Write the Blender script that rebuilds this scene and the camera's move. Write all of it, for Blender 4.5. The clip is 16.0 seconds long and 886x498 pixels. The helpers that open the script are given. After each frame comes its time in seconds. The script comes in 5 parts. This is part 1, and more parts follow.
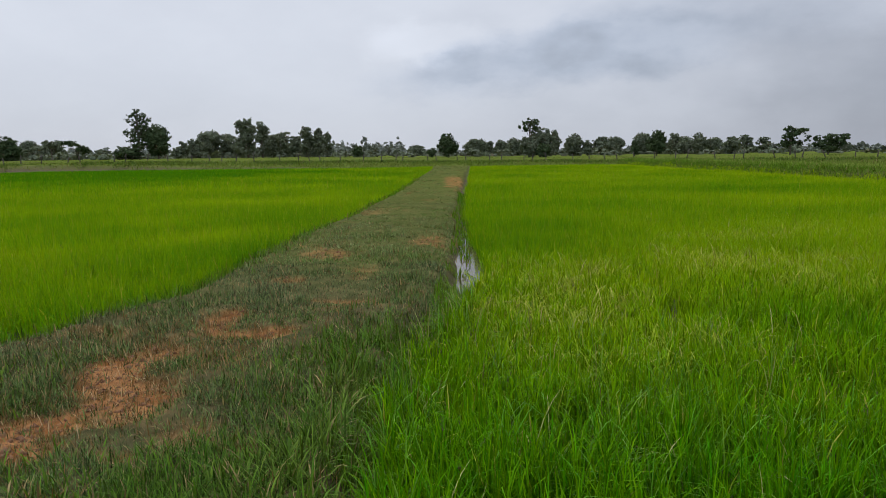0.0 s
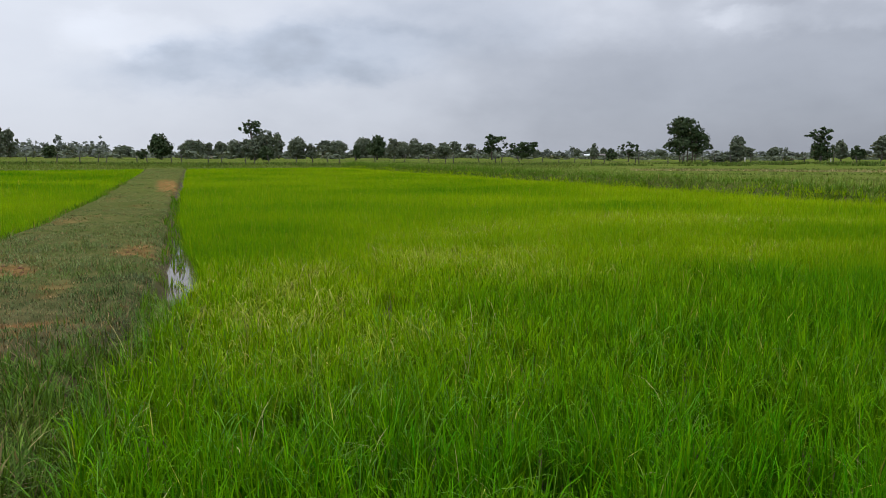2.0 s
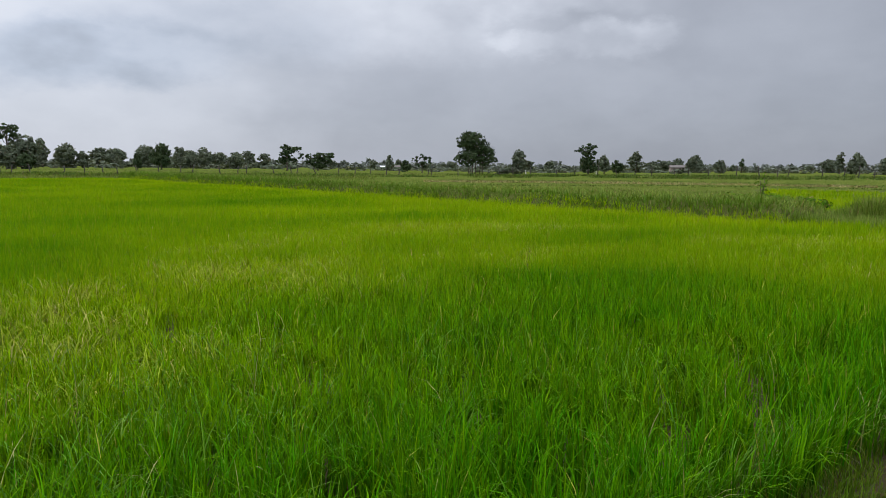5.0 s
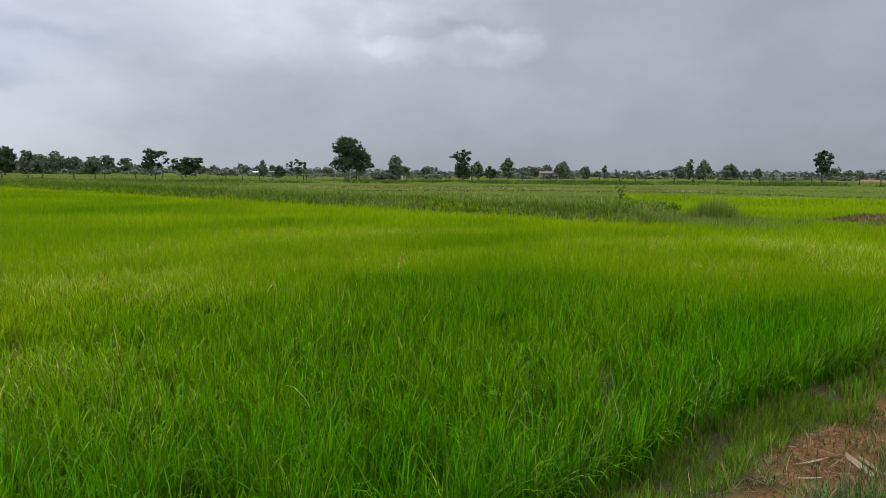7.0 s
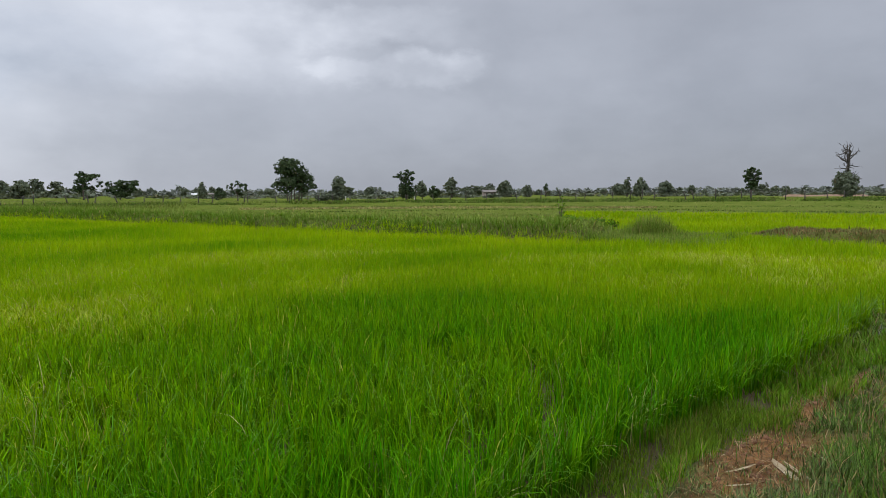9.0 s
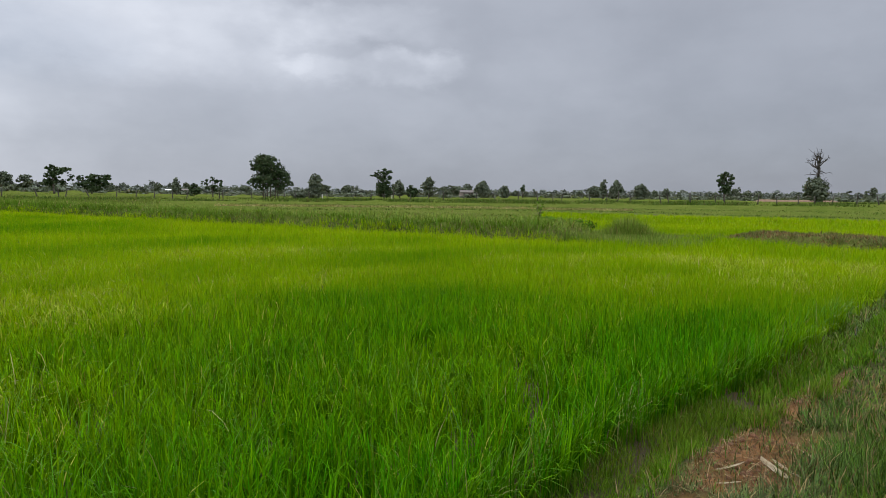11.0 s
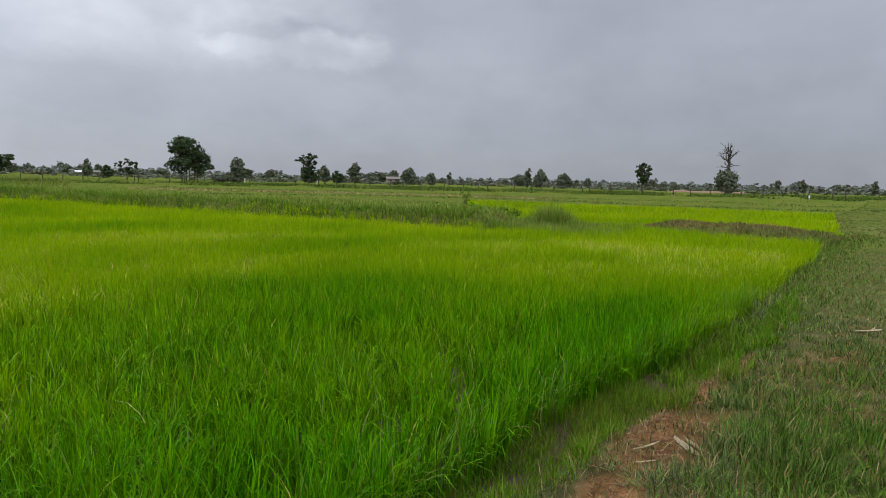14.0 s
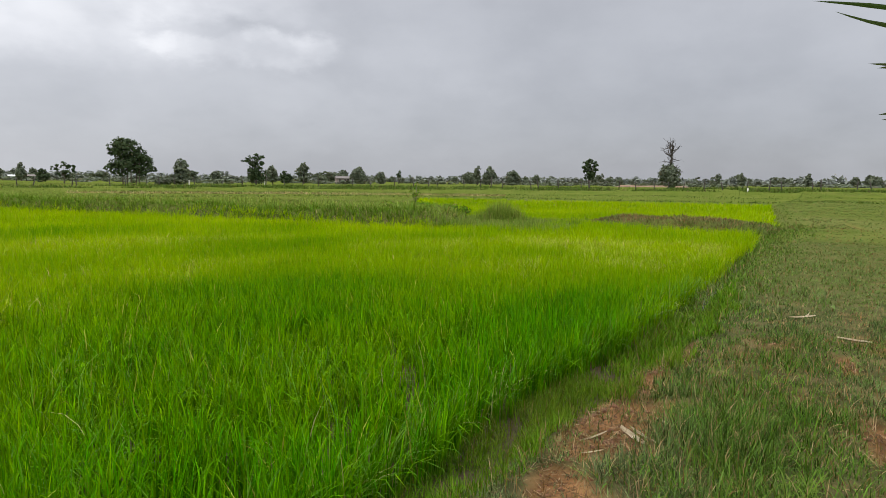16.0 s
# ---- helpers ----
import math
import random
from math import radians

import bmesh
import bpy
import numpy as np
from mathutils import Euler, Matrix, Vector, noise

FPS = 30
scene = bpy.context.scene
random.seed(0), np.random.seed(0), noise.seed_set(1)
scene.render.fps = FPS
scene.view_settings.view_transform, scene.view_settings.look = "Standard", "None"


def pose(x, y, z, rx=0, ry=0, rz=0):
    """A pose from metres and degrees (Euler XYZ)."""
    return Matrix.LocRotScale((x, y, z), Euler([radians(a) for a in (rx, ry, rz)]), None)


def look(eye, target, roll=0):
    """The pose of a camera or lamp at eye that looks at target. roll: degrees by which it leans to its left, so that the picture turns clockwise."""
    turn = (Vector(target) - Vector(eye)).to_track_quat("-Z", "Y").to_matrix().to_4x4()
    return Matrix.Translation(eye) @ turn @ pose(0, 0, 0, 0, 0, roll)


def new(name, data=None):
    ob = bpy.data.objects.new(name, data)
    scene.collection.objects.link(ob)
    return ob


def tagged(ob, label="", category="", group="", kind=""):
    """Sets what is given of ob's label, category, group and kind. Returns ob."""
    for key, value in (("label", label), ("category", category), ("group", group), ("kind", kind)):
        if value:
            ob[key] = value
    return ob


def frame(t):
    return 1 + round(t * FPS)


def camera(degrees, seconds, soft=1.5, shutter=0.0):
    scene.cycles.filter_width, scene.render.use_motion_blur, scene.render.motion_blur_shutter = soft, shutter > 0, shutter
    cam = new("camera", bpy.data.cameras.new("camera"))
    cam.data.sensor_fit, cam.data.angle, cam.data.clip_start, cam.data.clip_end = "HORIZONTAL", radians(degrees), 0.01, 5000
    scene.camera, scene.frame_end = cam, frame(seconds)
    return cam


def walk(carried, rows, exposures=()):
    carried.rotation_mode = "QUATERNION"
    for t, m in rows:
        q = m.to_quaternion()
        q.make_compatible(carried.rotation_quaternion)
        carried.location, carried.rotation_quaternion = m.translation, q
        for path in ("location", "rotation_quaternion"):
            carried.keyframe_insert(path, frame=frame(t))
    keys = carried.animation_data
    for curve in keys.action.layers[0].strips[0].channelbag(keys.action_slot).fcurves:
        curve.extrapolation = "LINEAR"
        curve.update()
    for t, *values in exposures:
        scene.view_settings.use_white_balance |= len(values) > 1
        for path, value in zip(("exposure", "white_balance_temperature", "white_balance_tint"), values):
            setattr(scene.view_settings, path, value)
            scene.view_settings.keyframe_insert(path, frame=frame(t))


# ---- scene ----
cam = camera(65.9, 16.0, soft=0.8)
PATH = [
    (0, (0.0, 0.0, 1.6), (0.0, 1.981, 1.324), -0.8),
    (0.5, (0.047, -0.002, 1.598), (0.3, 1.963, 1.327), -0.5),
    (1, (0.081, -0.011, 1.6), (0.568, 1.908, 1.32), -0.2),
    (1.5, (0.102, -0.024, 1.603), (0.749, 1.847, 1.322), -0.0),
    (2, (0.119, -0.044, 1.607), (0.884, 1.784, 1.334), -0.1),
    (2.5, (0.14, -0.064, 1.615), (1.025, 1.71, 1.351), 0.1),
    (3, (0.154, -0.075, 1.619), (1.104, 1.663, 1.346), 0.0),
    (3.5, (0.168, -0.091, 1.621), (1.209, 1.598, 1.365), 0.2),
    (4, (0.182, -0.112, 1.622), (1.316, 1.517, 1.374), 0.3),
    (6.5, (0.158, -0.283, 1.624), (1.603, 1.082, 1.399), 0.6),
    (7, (0.164, -0.314, 1.631), (1.681, 0.97, 1.41), 0.5),
    (7.5, (0.175, -0.327, 1.636), (1.726, 0.916, 1.419), -0.0),
    (8, (0.179, -0.339, 1.637), (1.757, 0.876, 1.449), -0.2),
    (8.5, (0.18, -0.351, 1.643), (1.771, 0.849, 1.468), -0.2),
    (9, (0.187, -0.366, 1.643), (1.807, 0.796, 1.479), -0.2),
    (11.5, (0.195, -0.24, 1.59), (1.866, 0.843, 1.413), 0.8),
    (12, (0.201, -0.241, 1.589), (1.895, 0.804, 1.392), 0.6),
    (12.5, (0.206, -0.241, 1.591), (1.913, 0.783, 1.392), 0.7),
    (13, (0.2, -0.241, 1.592), (1.929, 0.742, 1.379), 0.8),
    (13.5, (0.196, -0.24, 1.595), (1.957, 0.687, 1.391), 1.6),
    (14, (0.196, -0.242, 1.596), (1.962, 0.675, 1.398), 1.6),
    (14.5, (0.198, -0.247, 1.595), (1.985, 0.629, 1.395), 1.3),
    (15, (0.202, -0.259, 1.593), (2.008, 0.576, 1.382), 0.8),
    (15.5, (0.209, -0.266, 1.593), (2.028, 0.538, 1.382), 0.6),
    (16, (0.217, -0.268, 1.592), (2.044, 0.521, 1.392), 0.7),
]
EXPOSURES = [(0, -0.12, 6500, 10), (1.5, 0.01, 6515, 10), (3.5, 0.04, 6540, 10), (7, 0.08, 6580, 10), (11.5, 0.10, 6620, 10), (14.4, 0.13, 6700, 10), (15.0, 0.34, 6900, 10), (16, 0.40, 7050, 10)]
walk(cam, [(t, look(eye, target, roll)) for t, eye, target, roll in PATH], EXPOSURES)

# ---- light ----
def sky_dir(az, el):
    """The way to a point of the sky; az clockwise from +y, in degrees."""
    a, e = radians(az), radians(el)
    return Vector((math.sin(a) * math.cos(e), math.cos(a) * math.cos(e), math.sin(e)))


SUN_AZ, SUN_EL = -40, 52
world = bpy.data.worlds.new("overcast_sky")
scene.world = world
world.use_nodes = True
wt = world.node_tree
wt.nodes.clear()


class Net:
    """Short hand for node trees."""

    def __init__(self, tree):
        self.t = tree

    def node(self, kind):
        return self.t.nodes.new(kind)

    def attr(self, name):
        n = self.node("ShaderNodeAttribute")
        n.attribute_name = name
        return n.outputs["Fac"]

    def put(self, sock, v):
        if isinstance(v, bpy.types.NodeSocket):
            self.t.links.new(v, sock)
        else:
            sock.default_value = v

    def math(self, op, a, b=0.0, clamp=False):
        n = self.node("ShaderNodeMath")
        n.operation, n.use_clamp = op, clamp
        self.put(n.inputs[0], a)
        self.put(n.inputs[1], b)
        return n.outputs[0]

    def vmath(self, op, a, b=(0, 0, 0)):
        n = self.node("ShaderNodeVectorMath")
        n.operation = op
        self.put(n.inputs[0], a)
        self.put(n.inputs[1], b)
        return n.outputs["Value" if op == "DOT_PRODUCT" else "Vector"]

    def ramp(self, v, a, b, c, d, smooth=True):
        n = self.node("ShaderNodeMapRange")
        n.interpolation_type = "SMOOTHSTEP" if smooth else "LINEAR"
        for k, x in enumerate((v, a, b, c, d)):
            self.put(n.inputs[k], x)
        return n.outputs[0]

    def mix(self, f, a, b, kind="MIX"):
        n = self.node("ShaderNodeMix")
        n.data_type, n.blend_type = "RGBA", kind
        self.put(n.inputs[0], f)
        self.put(n.inputs[6], a if isinstance(a, bpy.types.NodeSocket) else (*a, 1))
        self.put(n.inputs[7], b if isinstance(b, bpy.types.NodeSocket) else (*b, 1))
        return n.outputs[2]

    def noise(self, vec, scale, detail=4.0, rough=0.55, out=0):
        n = self.node("ShaderNodeTexNoise")
        self.put(n.inputs["Vector"], vec)
        n.inputs["Scale"].default_value, n.inputs["Detail"].default_value, n.inputs["Roughness"].default_value = scale, detail, rough
        return n.outputs[out]


w = Net(wt)
coord = w.node("ShaderNodeTexCoord").outputs["Generated"]
stretch = w.vmath("MULTIPLY", coord, (1, 1, 1.9))
warp = w.vmath("MULTIPLY", w.vmath("SUBTRACT", w.noise(stretch, 9, 6, 0.6, 1), (0.5, 0.5, 0.5)), (0.12, 0.12, 0.075))
d = w.vmath("ADD", coord, warp)
height = w.node("ShaderNodeSeparateXYZ")
w.put(height.inputs[0], coord)
z = height.outputs[2]
# bright cover to the north-west, rain-heavy cover to the north-east
calm = w.vmath("ADD", coord, w.vmath("MULTIPLY", warp, (0.22, 0.22, 0.22)))
dark = w.ramp(w.vmath("DOT_PRODUCT", calm, sky_dir(75, 0)), 0.44, 0.965, 0.0, 1.0)
value = w.ramp(dark, 0.0, 1.0, 0.79, 0.395, False)
value = w.math("MULTIPLY", value, w.ramp(z, 0.0, 0.17, 0.86, 1.0))
value = w.math("MULTIPLY", value, w.ramp(z, 0.24, 1.0, 1.0, 2.7, False))
billow = w.ramp(w.noise(stretch, 6.5, 6, 0.55), 0.3, 0.7, -0.020, 0.020)
value = w.math("ADD", value, billow)


puffs = w.ramp(w.noise(stretch, 11, 4, 0.5), 0.3, 0.7, 0.65, 1.3)


def cloud(az, el, wide, tall, amount, tilt=0.0):
    """One soft cloud of the cover, darker or brighter than what lies round it."""
    global value
    c = sky_dir(az, el)
    side = Vector((math.cos(radians(az)), -math.sin(radians(az)), 0))
    up = side.cross(c)
    r = Matrix.Rotation(radians(-tilt), 3, c)
    u = w.math("DIVIDE", w.vmath("DOT_PRODUCT", d, r @ side), math.sin(radians(wide)))
    v = w.math("DIVIDE", w.math("SUBTRACT", w.vmath("DOT_PRODUCT", d, r @ up), 0.0), math.sin(radians(tall)))
    q = w.math("ADD", w.math("MULTIPLY", u, u), w.math("MULTIPLY", v, v))
    front = w.math("GREATER_THAN", w.vmath("DOT_PRODUCT", d, c), 0.0)
    g = w.math("MULTIPLY", w.math("MULTIPLY", w.ramp(q, 0.0, 3.8, amount, 0.0), puffs), front)
    value = w.math("ADD", value, g)
    return g


rain = cloud(9, 7.5, 8.5, 1.6, -0.12, 6)
rain = w.math("ADD", rain, cloud(5, 7.0, 4.0, 0.9, -0.05, 3))
rain = w.math("ADD", rain, cloud(20, 9.8, 8, 2.2, -0.075, 4))
cloud(-1, 8.9, 3.5, 1.2, 0.08)
cloud(54.0, 10.1, 2.9, 0.95, 0.095, 6)
cloud(56.0, 10.7, 1.3, 0.75, 0.06)
cloud(52.4, 10.8, 1.0, 0.6, 0.06)
cloud(46.3, 10.0, 2.1, 0.65, 0.055, -14)
cloud(44.6, 10.5, 0.9, 0.5, 0.035)
cloud(48.3, 11.4, 2.8, 0.7, -0.03)
cloud(47, 13.4, 5.0, 1.0, 0.08)
cloud(37, 12.0, 7.5, 2.6, 0.13)
cloud(19, 3.6, 6.5, 2.4, -0.02)
cloud(32, 4.5, 5.5, 3.5, -0.035)
cloud(97, 13, 9, 3.5, 0.03)
cloud(95, 2.5, 15, 6, -0.025)
cloud(15, 6, 12, 7, -0.05)
cloud(56, 7.5, 10, 5.5, 0.045)
tone = w.mix(w.ramp(value, 0.35, 0.8, 0.0, 1.0, False), (0.900, 0.980, 1.165), (0.94, 0.995, 1.115))
tone = w.mix(w.ramp(rain, -0.16, 0.0, 1.0, 0.0, False), tone, (0.875, 0.985, 1.19))
grey = w.node("ShaderNodeCombineColor")
for k in range(3):
    w.put(grey.inputs[k], value)
cover = w.node("ShaderNodeBackground")
w.put(cover.inputs[0], w.mix(1.0, grey.outputs[0], tone, "MULTIPLY"))
cover.inputs[1].default_value = 1.0
clear = w.node("ShaderNodeBackground")
sky = w.node("ShaderNodeTexSky")
sky.sky_type, sky.sun_disc, sky.sun_elevation, sky.sun_rotation = "NISHITA", False, radians(SUN_EL), radians(SUN_AZ)
w.put(clear.inputs[0], sky.outputs[0])
clear.inputs[1].default_value = 0.1
both = w.node("ShaderNodeMixShader")
both.inputs[0].default_value = 0.94
w.put(both.inputs[1], clear.outputs[0])
w.put(both.inputs[2], cover.outputs[0])
w.put(w.node("ShaderNodeOutputWorld").inputs[0], both.outputs[0])

sun_data = bpy.data.lights.new("sun", "SUN")
sun_data.energy, sun_data.angle, sun_data.color = 0.9, radians(25), (1.0, 0.96, 0.9)
sun = new("sun", sun_data)
sun.matrix_world = look(sky_dir(SUN_AZ, SUN_EL) * 50, (0, 0, 0))

# ---- materials ----
def material(name):
    m = bpy.data.materials.new(name)
    m.use_nodes = True
    m.node_tree.nodes.clear()
    n = Net(m.node_tree)
    return m, n, n.node("ShaderNodeOutputMaterial")


def leafy(name, lush, poor, dry, share_dry=0.06, glow=0.35, rough=0.5, patch=0.35, poor_dry=0.0, vary=0.52, gloss=0.05):
    """Leaves of one kind: from poor to lush by the plants' vigour, with some dry ones; light passes through."""
    m, n, out = material(name)
    vig = n.attr("vigor")
    geo = n.node("ShaderNodeNewGeometry")
    each = geo.outputs["Random Per Island"]
    wide = n.noise(geo.outputs["Position"], patch, 3)
    f = n.math("ADD", vig, n.math("MULTIPLY", n.math("SUBTRACT", wide, 0.5), 0.55))
    f = n.math("ADD", f, n.math("MULTIPLY", n.math("SUBTRACT", each, 0.5), 0.45), True)
    col = n.mix(f, poor, lush)
    again = n.math("FRACT", n.math("MULTIPLY", each, 37.7))
    share = n.math("ADD", share_dry, n.math("MULTIPLY", n.math("SUBTRACT", 1.0, f), poor_dry))
    col = n.mix(n.math("MULTIPLY", n.math("LESS_THAN", again, share), 0.85), col, dry)
    third = n.math("FRACT", n.math("MULTIPLY", each, 91.3))
    tint = n.node("ShaderNodeHueSaturation")
    n.put(tint.inputs["Hue"], n.ramp(again, 0, 1, 0.485, 0.515, False))
    n.put(tint.inputs["Value"], n.ramp(third, 0, 1, 0.78 * (1 - vary), 0.78 * (1 + vary), False))
    n.put(tint.inputs["Color"], col)
    col = tint.outputs[0]
    p = n.node("ShaderNodeBsdfPrincipled")
    n.put(p.inputs["Base Color"], col)
    p.inputs["Roughness"].default_value = rough
    p.inputs["Specular IOR Level"].default_value = gloss
    tr = n.node("ShaderNodeBsdfTranslucent")
    n.put(tr.inputs[0], n.mix(1.0, col, (1.15, 1.1, 0.55), "MULTIPLY"))
    mx = n.node("ShaderNodeMixShader")
    mx.inputs[0].default_value = glow
    n.put(mx.inputs[1], p.outputs[0])
    n.put(mx.inputs[2], tr.outputs[0])
    n.put(out.inputs[0], mx.outputs[0])
    return m


RICE = leafy("rice_leaf", (0.060, 0.232, 0.0004), (0.212, 0.365, 0.0008), (0.44, 0.45, 0.08), 0.002, 0.22, 0.55, 0.35, 0.03, 0.50, 0.03)
RICE_FAR = leafy("rice_leaf_far", (0.068, 0.240, 0.0008), (0.330, 0.488, 0.002), (0.42, 0.43, 0.06), 0.002, 0.42, 0.65, 0.12, 0.05, 0.26)
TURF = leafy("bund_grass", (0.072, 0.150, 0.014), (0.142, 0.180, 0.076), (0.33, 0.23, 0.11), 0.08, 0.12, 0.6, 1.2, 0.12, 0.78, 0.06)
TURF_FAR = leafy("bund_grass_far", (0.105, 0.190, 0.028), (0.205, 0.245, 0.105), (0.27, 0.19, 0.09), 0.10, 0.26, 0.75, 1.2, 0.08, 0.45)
TIPS = leafy("curled_rice_tip", (0.18, 0.34, 0.006), (0.38, 0.44, 0.040), (0.50, 0.46, 0.15), 0.06, 0.25, 0.7, 1.5, 0.10, 0.4)
RIM = leafy("arching_rice_leaf", (0.072, 0.225, 0.004), (0.17, 0.30, 0.030), (0.44, 0.41, 0.16), 0.02, 0.18, 0.45, 1.5, 0.1, 0.5, 0.10)
VERGE = leafy("verge_grass", (0.072, 0.172, 0.008), (0.140, 0.205, 0.036), (0.32, 0.25, 0.11), 0.05, 0.18, 0.55, 1.0, 0.05, 0.62, 0.05)
DRY = leafy("dry_grass", (0.18, 0.112, 0.044), (0.28, 0.155, 0.060), (0.42, 0.33, 0.18), 0.2, 0.2, 0.8, 2.0)
WEED = leafy("ditch_grass", (0.082, 0.215, 0.006), (0.140, 0.220, 0.020), (0.26, 0.19, 0.08), 0.07, 0.35, 0.65)
SEDGE = leafy("bank_sedge", (0.112, 0.215, 0.016), (0.27, 0.345, 0.085), (0.36, 0.31, 0.14), 0.05, 0.34, 0.75, 0.5, 0.0, 0.4)
MOUND = leafy("dead_weeds", (0.125, 0.185, 0.045), (0.20, 0.170, 0.070), (0.27, 0.16, 0.080), 0.10, 0.18, 0.75, 0.8, 0.25, 0.45)
FALLOW = leafy("fallow_grass", (0.130, 0.205, 0.028), (0.215, 0.255, 0.062), (0.27, 0.235, 0.11), 0.06, 0.28, 0.7, 0.05, 0.0, 0.3)
HEDGE = leafy("fence_weeds", (0.065, 0.125, 0.018), (0.13, 0.19, 0.04), (0.22, 0.18, 0.09), 0.06, 0.25, 0.7, 0.3)
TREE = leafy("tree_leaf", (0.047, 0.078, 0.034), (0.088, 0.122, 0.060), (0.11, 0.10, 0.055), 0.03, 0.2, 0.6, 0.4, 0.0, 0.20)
# pale grey-green leaves, lightened further so the colour holds distance haze
TREE_PALE_HAZED = leafy("grey_green_hazed_leaf", (0.122, 0.152, 0.104), (0.196, 0.226, 0.158), (0.15, 0.13, 0.08), 0.05, 0.22, 0.65, 0.4, 0.0, 0.20)
# the horizon woods: aerial haze painted straight into the leaf colour
FAR_HAZED = leafy("far_hazed_leaf", (0.185, 0.212, 0.185), (0.255, 0.282, 0.255), (0.20, 0.20, 0.17), 0.05, 0.15, 0.8, 0.03)
PALM = leafy("palm_leaf", (0.07, 0.115, 0.022), (0.13, 0.15, 0.05), (0.3, 0.25, 0.12), 0.05, 0.25, 0.35, 2.0)
STRAW = leafy("straw", (0.16, 0.098, 0.046), (0.105, 0.056, 0.026), (0.38, 0.28, 0.15), 0.14, 0.05, 0.85, 3.0)


def ground_material():
    m, n, out = material("paddy_earth")
    geo = n.node("ShaderNodeNewGeometry")
    pos = geo.outputs["Position"]
    big, mid, fine = n.noise(pos, 0.35, 4), n.noise(pos, 3.5, 5, 0.6), n.noise(pos, 38, 5, 0.65)
    bare = n.attr("bare")
    wet = n.attr("wet")
    turf = n.attr("turf")
    dust = n.mix(n.ramp(mid, 0.3, 0.7, 0, 1), (0.050, 0.044, 0.025), (0.120, 0.098, 0.055))
    clay = n.mix(n.ramp(mid, 0.35, 0.7, 0, 1), (0.24, 0.098, 0.032), (0.46, 0.225, 0.094))
    clay = n.mix(n.ramp(fine, 0.45, 0.8, 0, 0.5), clay, (0.38, 0.235, 0.125))
    col = n.mix(n.math("ADD", n.math("MULTIPLY", bare, 1.25), n.math("MULTIPLY", n.math("SUBTRACT", mid, 0.5), 0.8), True), dust, clay)
    grassy = n.mix(n.ramp(big, 0.3, 0.7, 0, 1), (0.088, 0.130, 0.018), (0.150, 0.172, 0.038))
    grassy = n.mix(n.ramp(n.noise(pos, 0.045, 4, 0.6), 0.56, 0.72, 0, 0.35), grassy, (0.22, 0.200, 0.080))
    grassy = n.mix(n.ramp(fine, 0.3, 0.7, 0, 0.5), grassy, (0.07, 0.10, 0.02))
    col = n.mix(turf, col, grassy)
    col = n.mix(1.0, col, (0.84, 0.84, 0.84), "MULTIPLY")
    col = n.mix(wet, col, n.mix(mid, (0.042, 0.034, 0.016), (0.080, 0.056, 0.028)))
    p = n.node("ShaderNodeBsdfPrincipled")
    n.put(p.inputs["Base Color"], col)
    n.put(p.inputs["Roughness"], n.ramp(wet, 0, 1, 0.95, 0.8, False))
    n.put(p.inputs["Specular IOR Level"], n.ramp(wet, 0, 1, 0.0, 0.15, False))
    b = n.node("ShaderNodeBump")
    b.inputs["Strength"].default_value, b.inputs["Distance"].default_value = 0.9, 0.03
    n.put(b.inputs["Height"], n.math("ADD", n.math("MULTIPLY", fine, 0.6), n.math("MULTIPLY", mid, 0.7)))
    n.put(p.inputs["Normal"], b.outputs[0])
    n.put(out.inputs[0], p.outputs[0])
    return m


def plain(name, a, b, scale=6.0, rough=0.8, stretch=(1, 1, 1), bump=0.3, metal=0.0):
    """A rough surface that wanders between two colours, with a fine relief."""
    m, n, out = material(name)
    pos = n.vmath("MULTIPLY", n.node("ShaderNodeTexCoord").outputs["Object"], stretch)
    f = n.noise(pos, scale, 6, 0.65)
    g = n.noise(pos, scale * 7, 4, 0.6)
    col = n.mix(n.ramp(f, 0.3, 0.7, 0, 1), a, b)
    col = n.mix(n.ramp(g, 0.3, 0.7, 0, 0.35), col, tuple(0.6 * c for c in a))
    p = n.node("ShaderNodeBsdfPrincipled")
    n.put(p.inputs["Base Color"], col)
    p.inputs["Roughness"].default_value, p.inputs["Metallic"].default_value = rough, metal
    bp = n.node("ShaderNodeBump")
    bp.inputs["Strength"].default_value, bp.inputs["Distance"].default_value = bump, 0.01
    n.put(bp.inputs["Height"], n.math("ADD", f, n.math("MULTIPLY", g, 0.4)))
    n.put(p.inputs["Normal"], bp.outputs[0])
    n.put(out.inputs[0], p.outputs[0])
    return m


def water_material():
    m, n, out = material("muddy_water")
    pos = n.node("ShaderNodeNewGeometry").outputs["Position"]
    p = n.node("ShaderNodeBsdfPrincipled")
    n.put(p.inputs["Base Color"], n.mix(n.noise(pos, 0.8, 4), (0.060, 0.045, 0.028), (0.105, 0.080, 0.050)))
    p.inputs["Roughness"].default_value, p.inputs["IOR"].default_value = 0.06, 1.33
    bp = n.node("ShaderNodeBump")
    bp.inputs["Strength"].default_value, bp.inputs["Distance"].default_value = 0.25, 0.004
    n.put(bp.inputs["Height"], n.noise(pos, 22, 3))
    n.put(p.inputs["Normal"], bp.outputs[0])
    n.put(out.inputs[0], p.outputs[0])
    return m


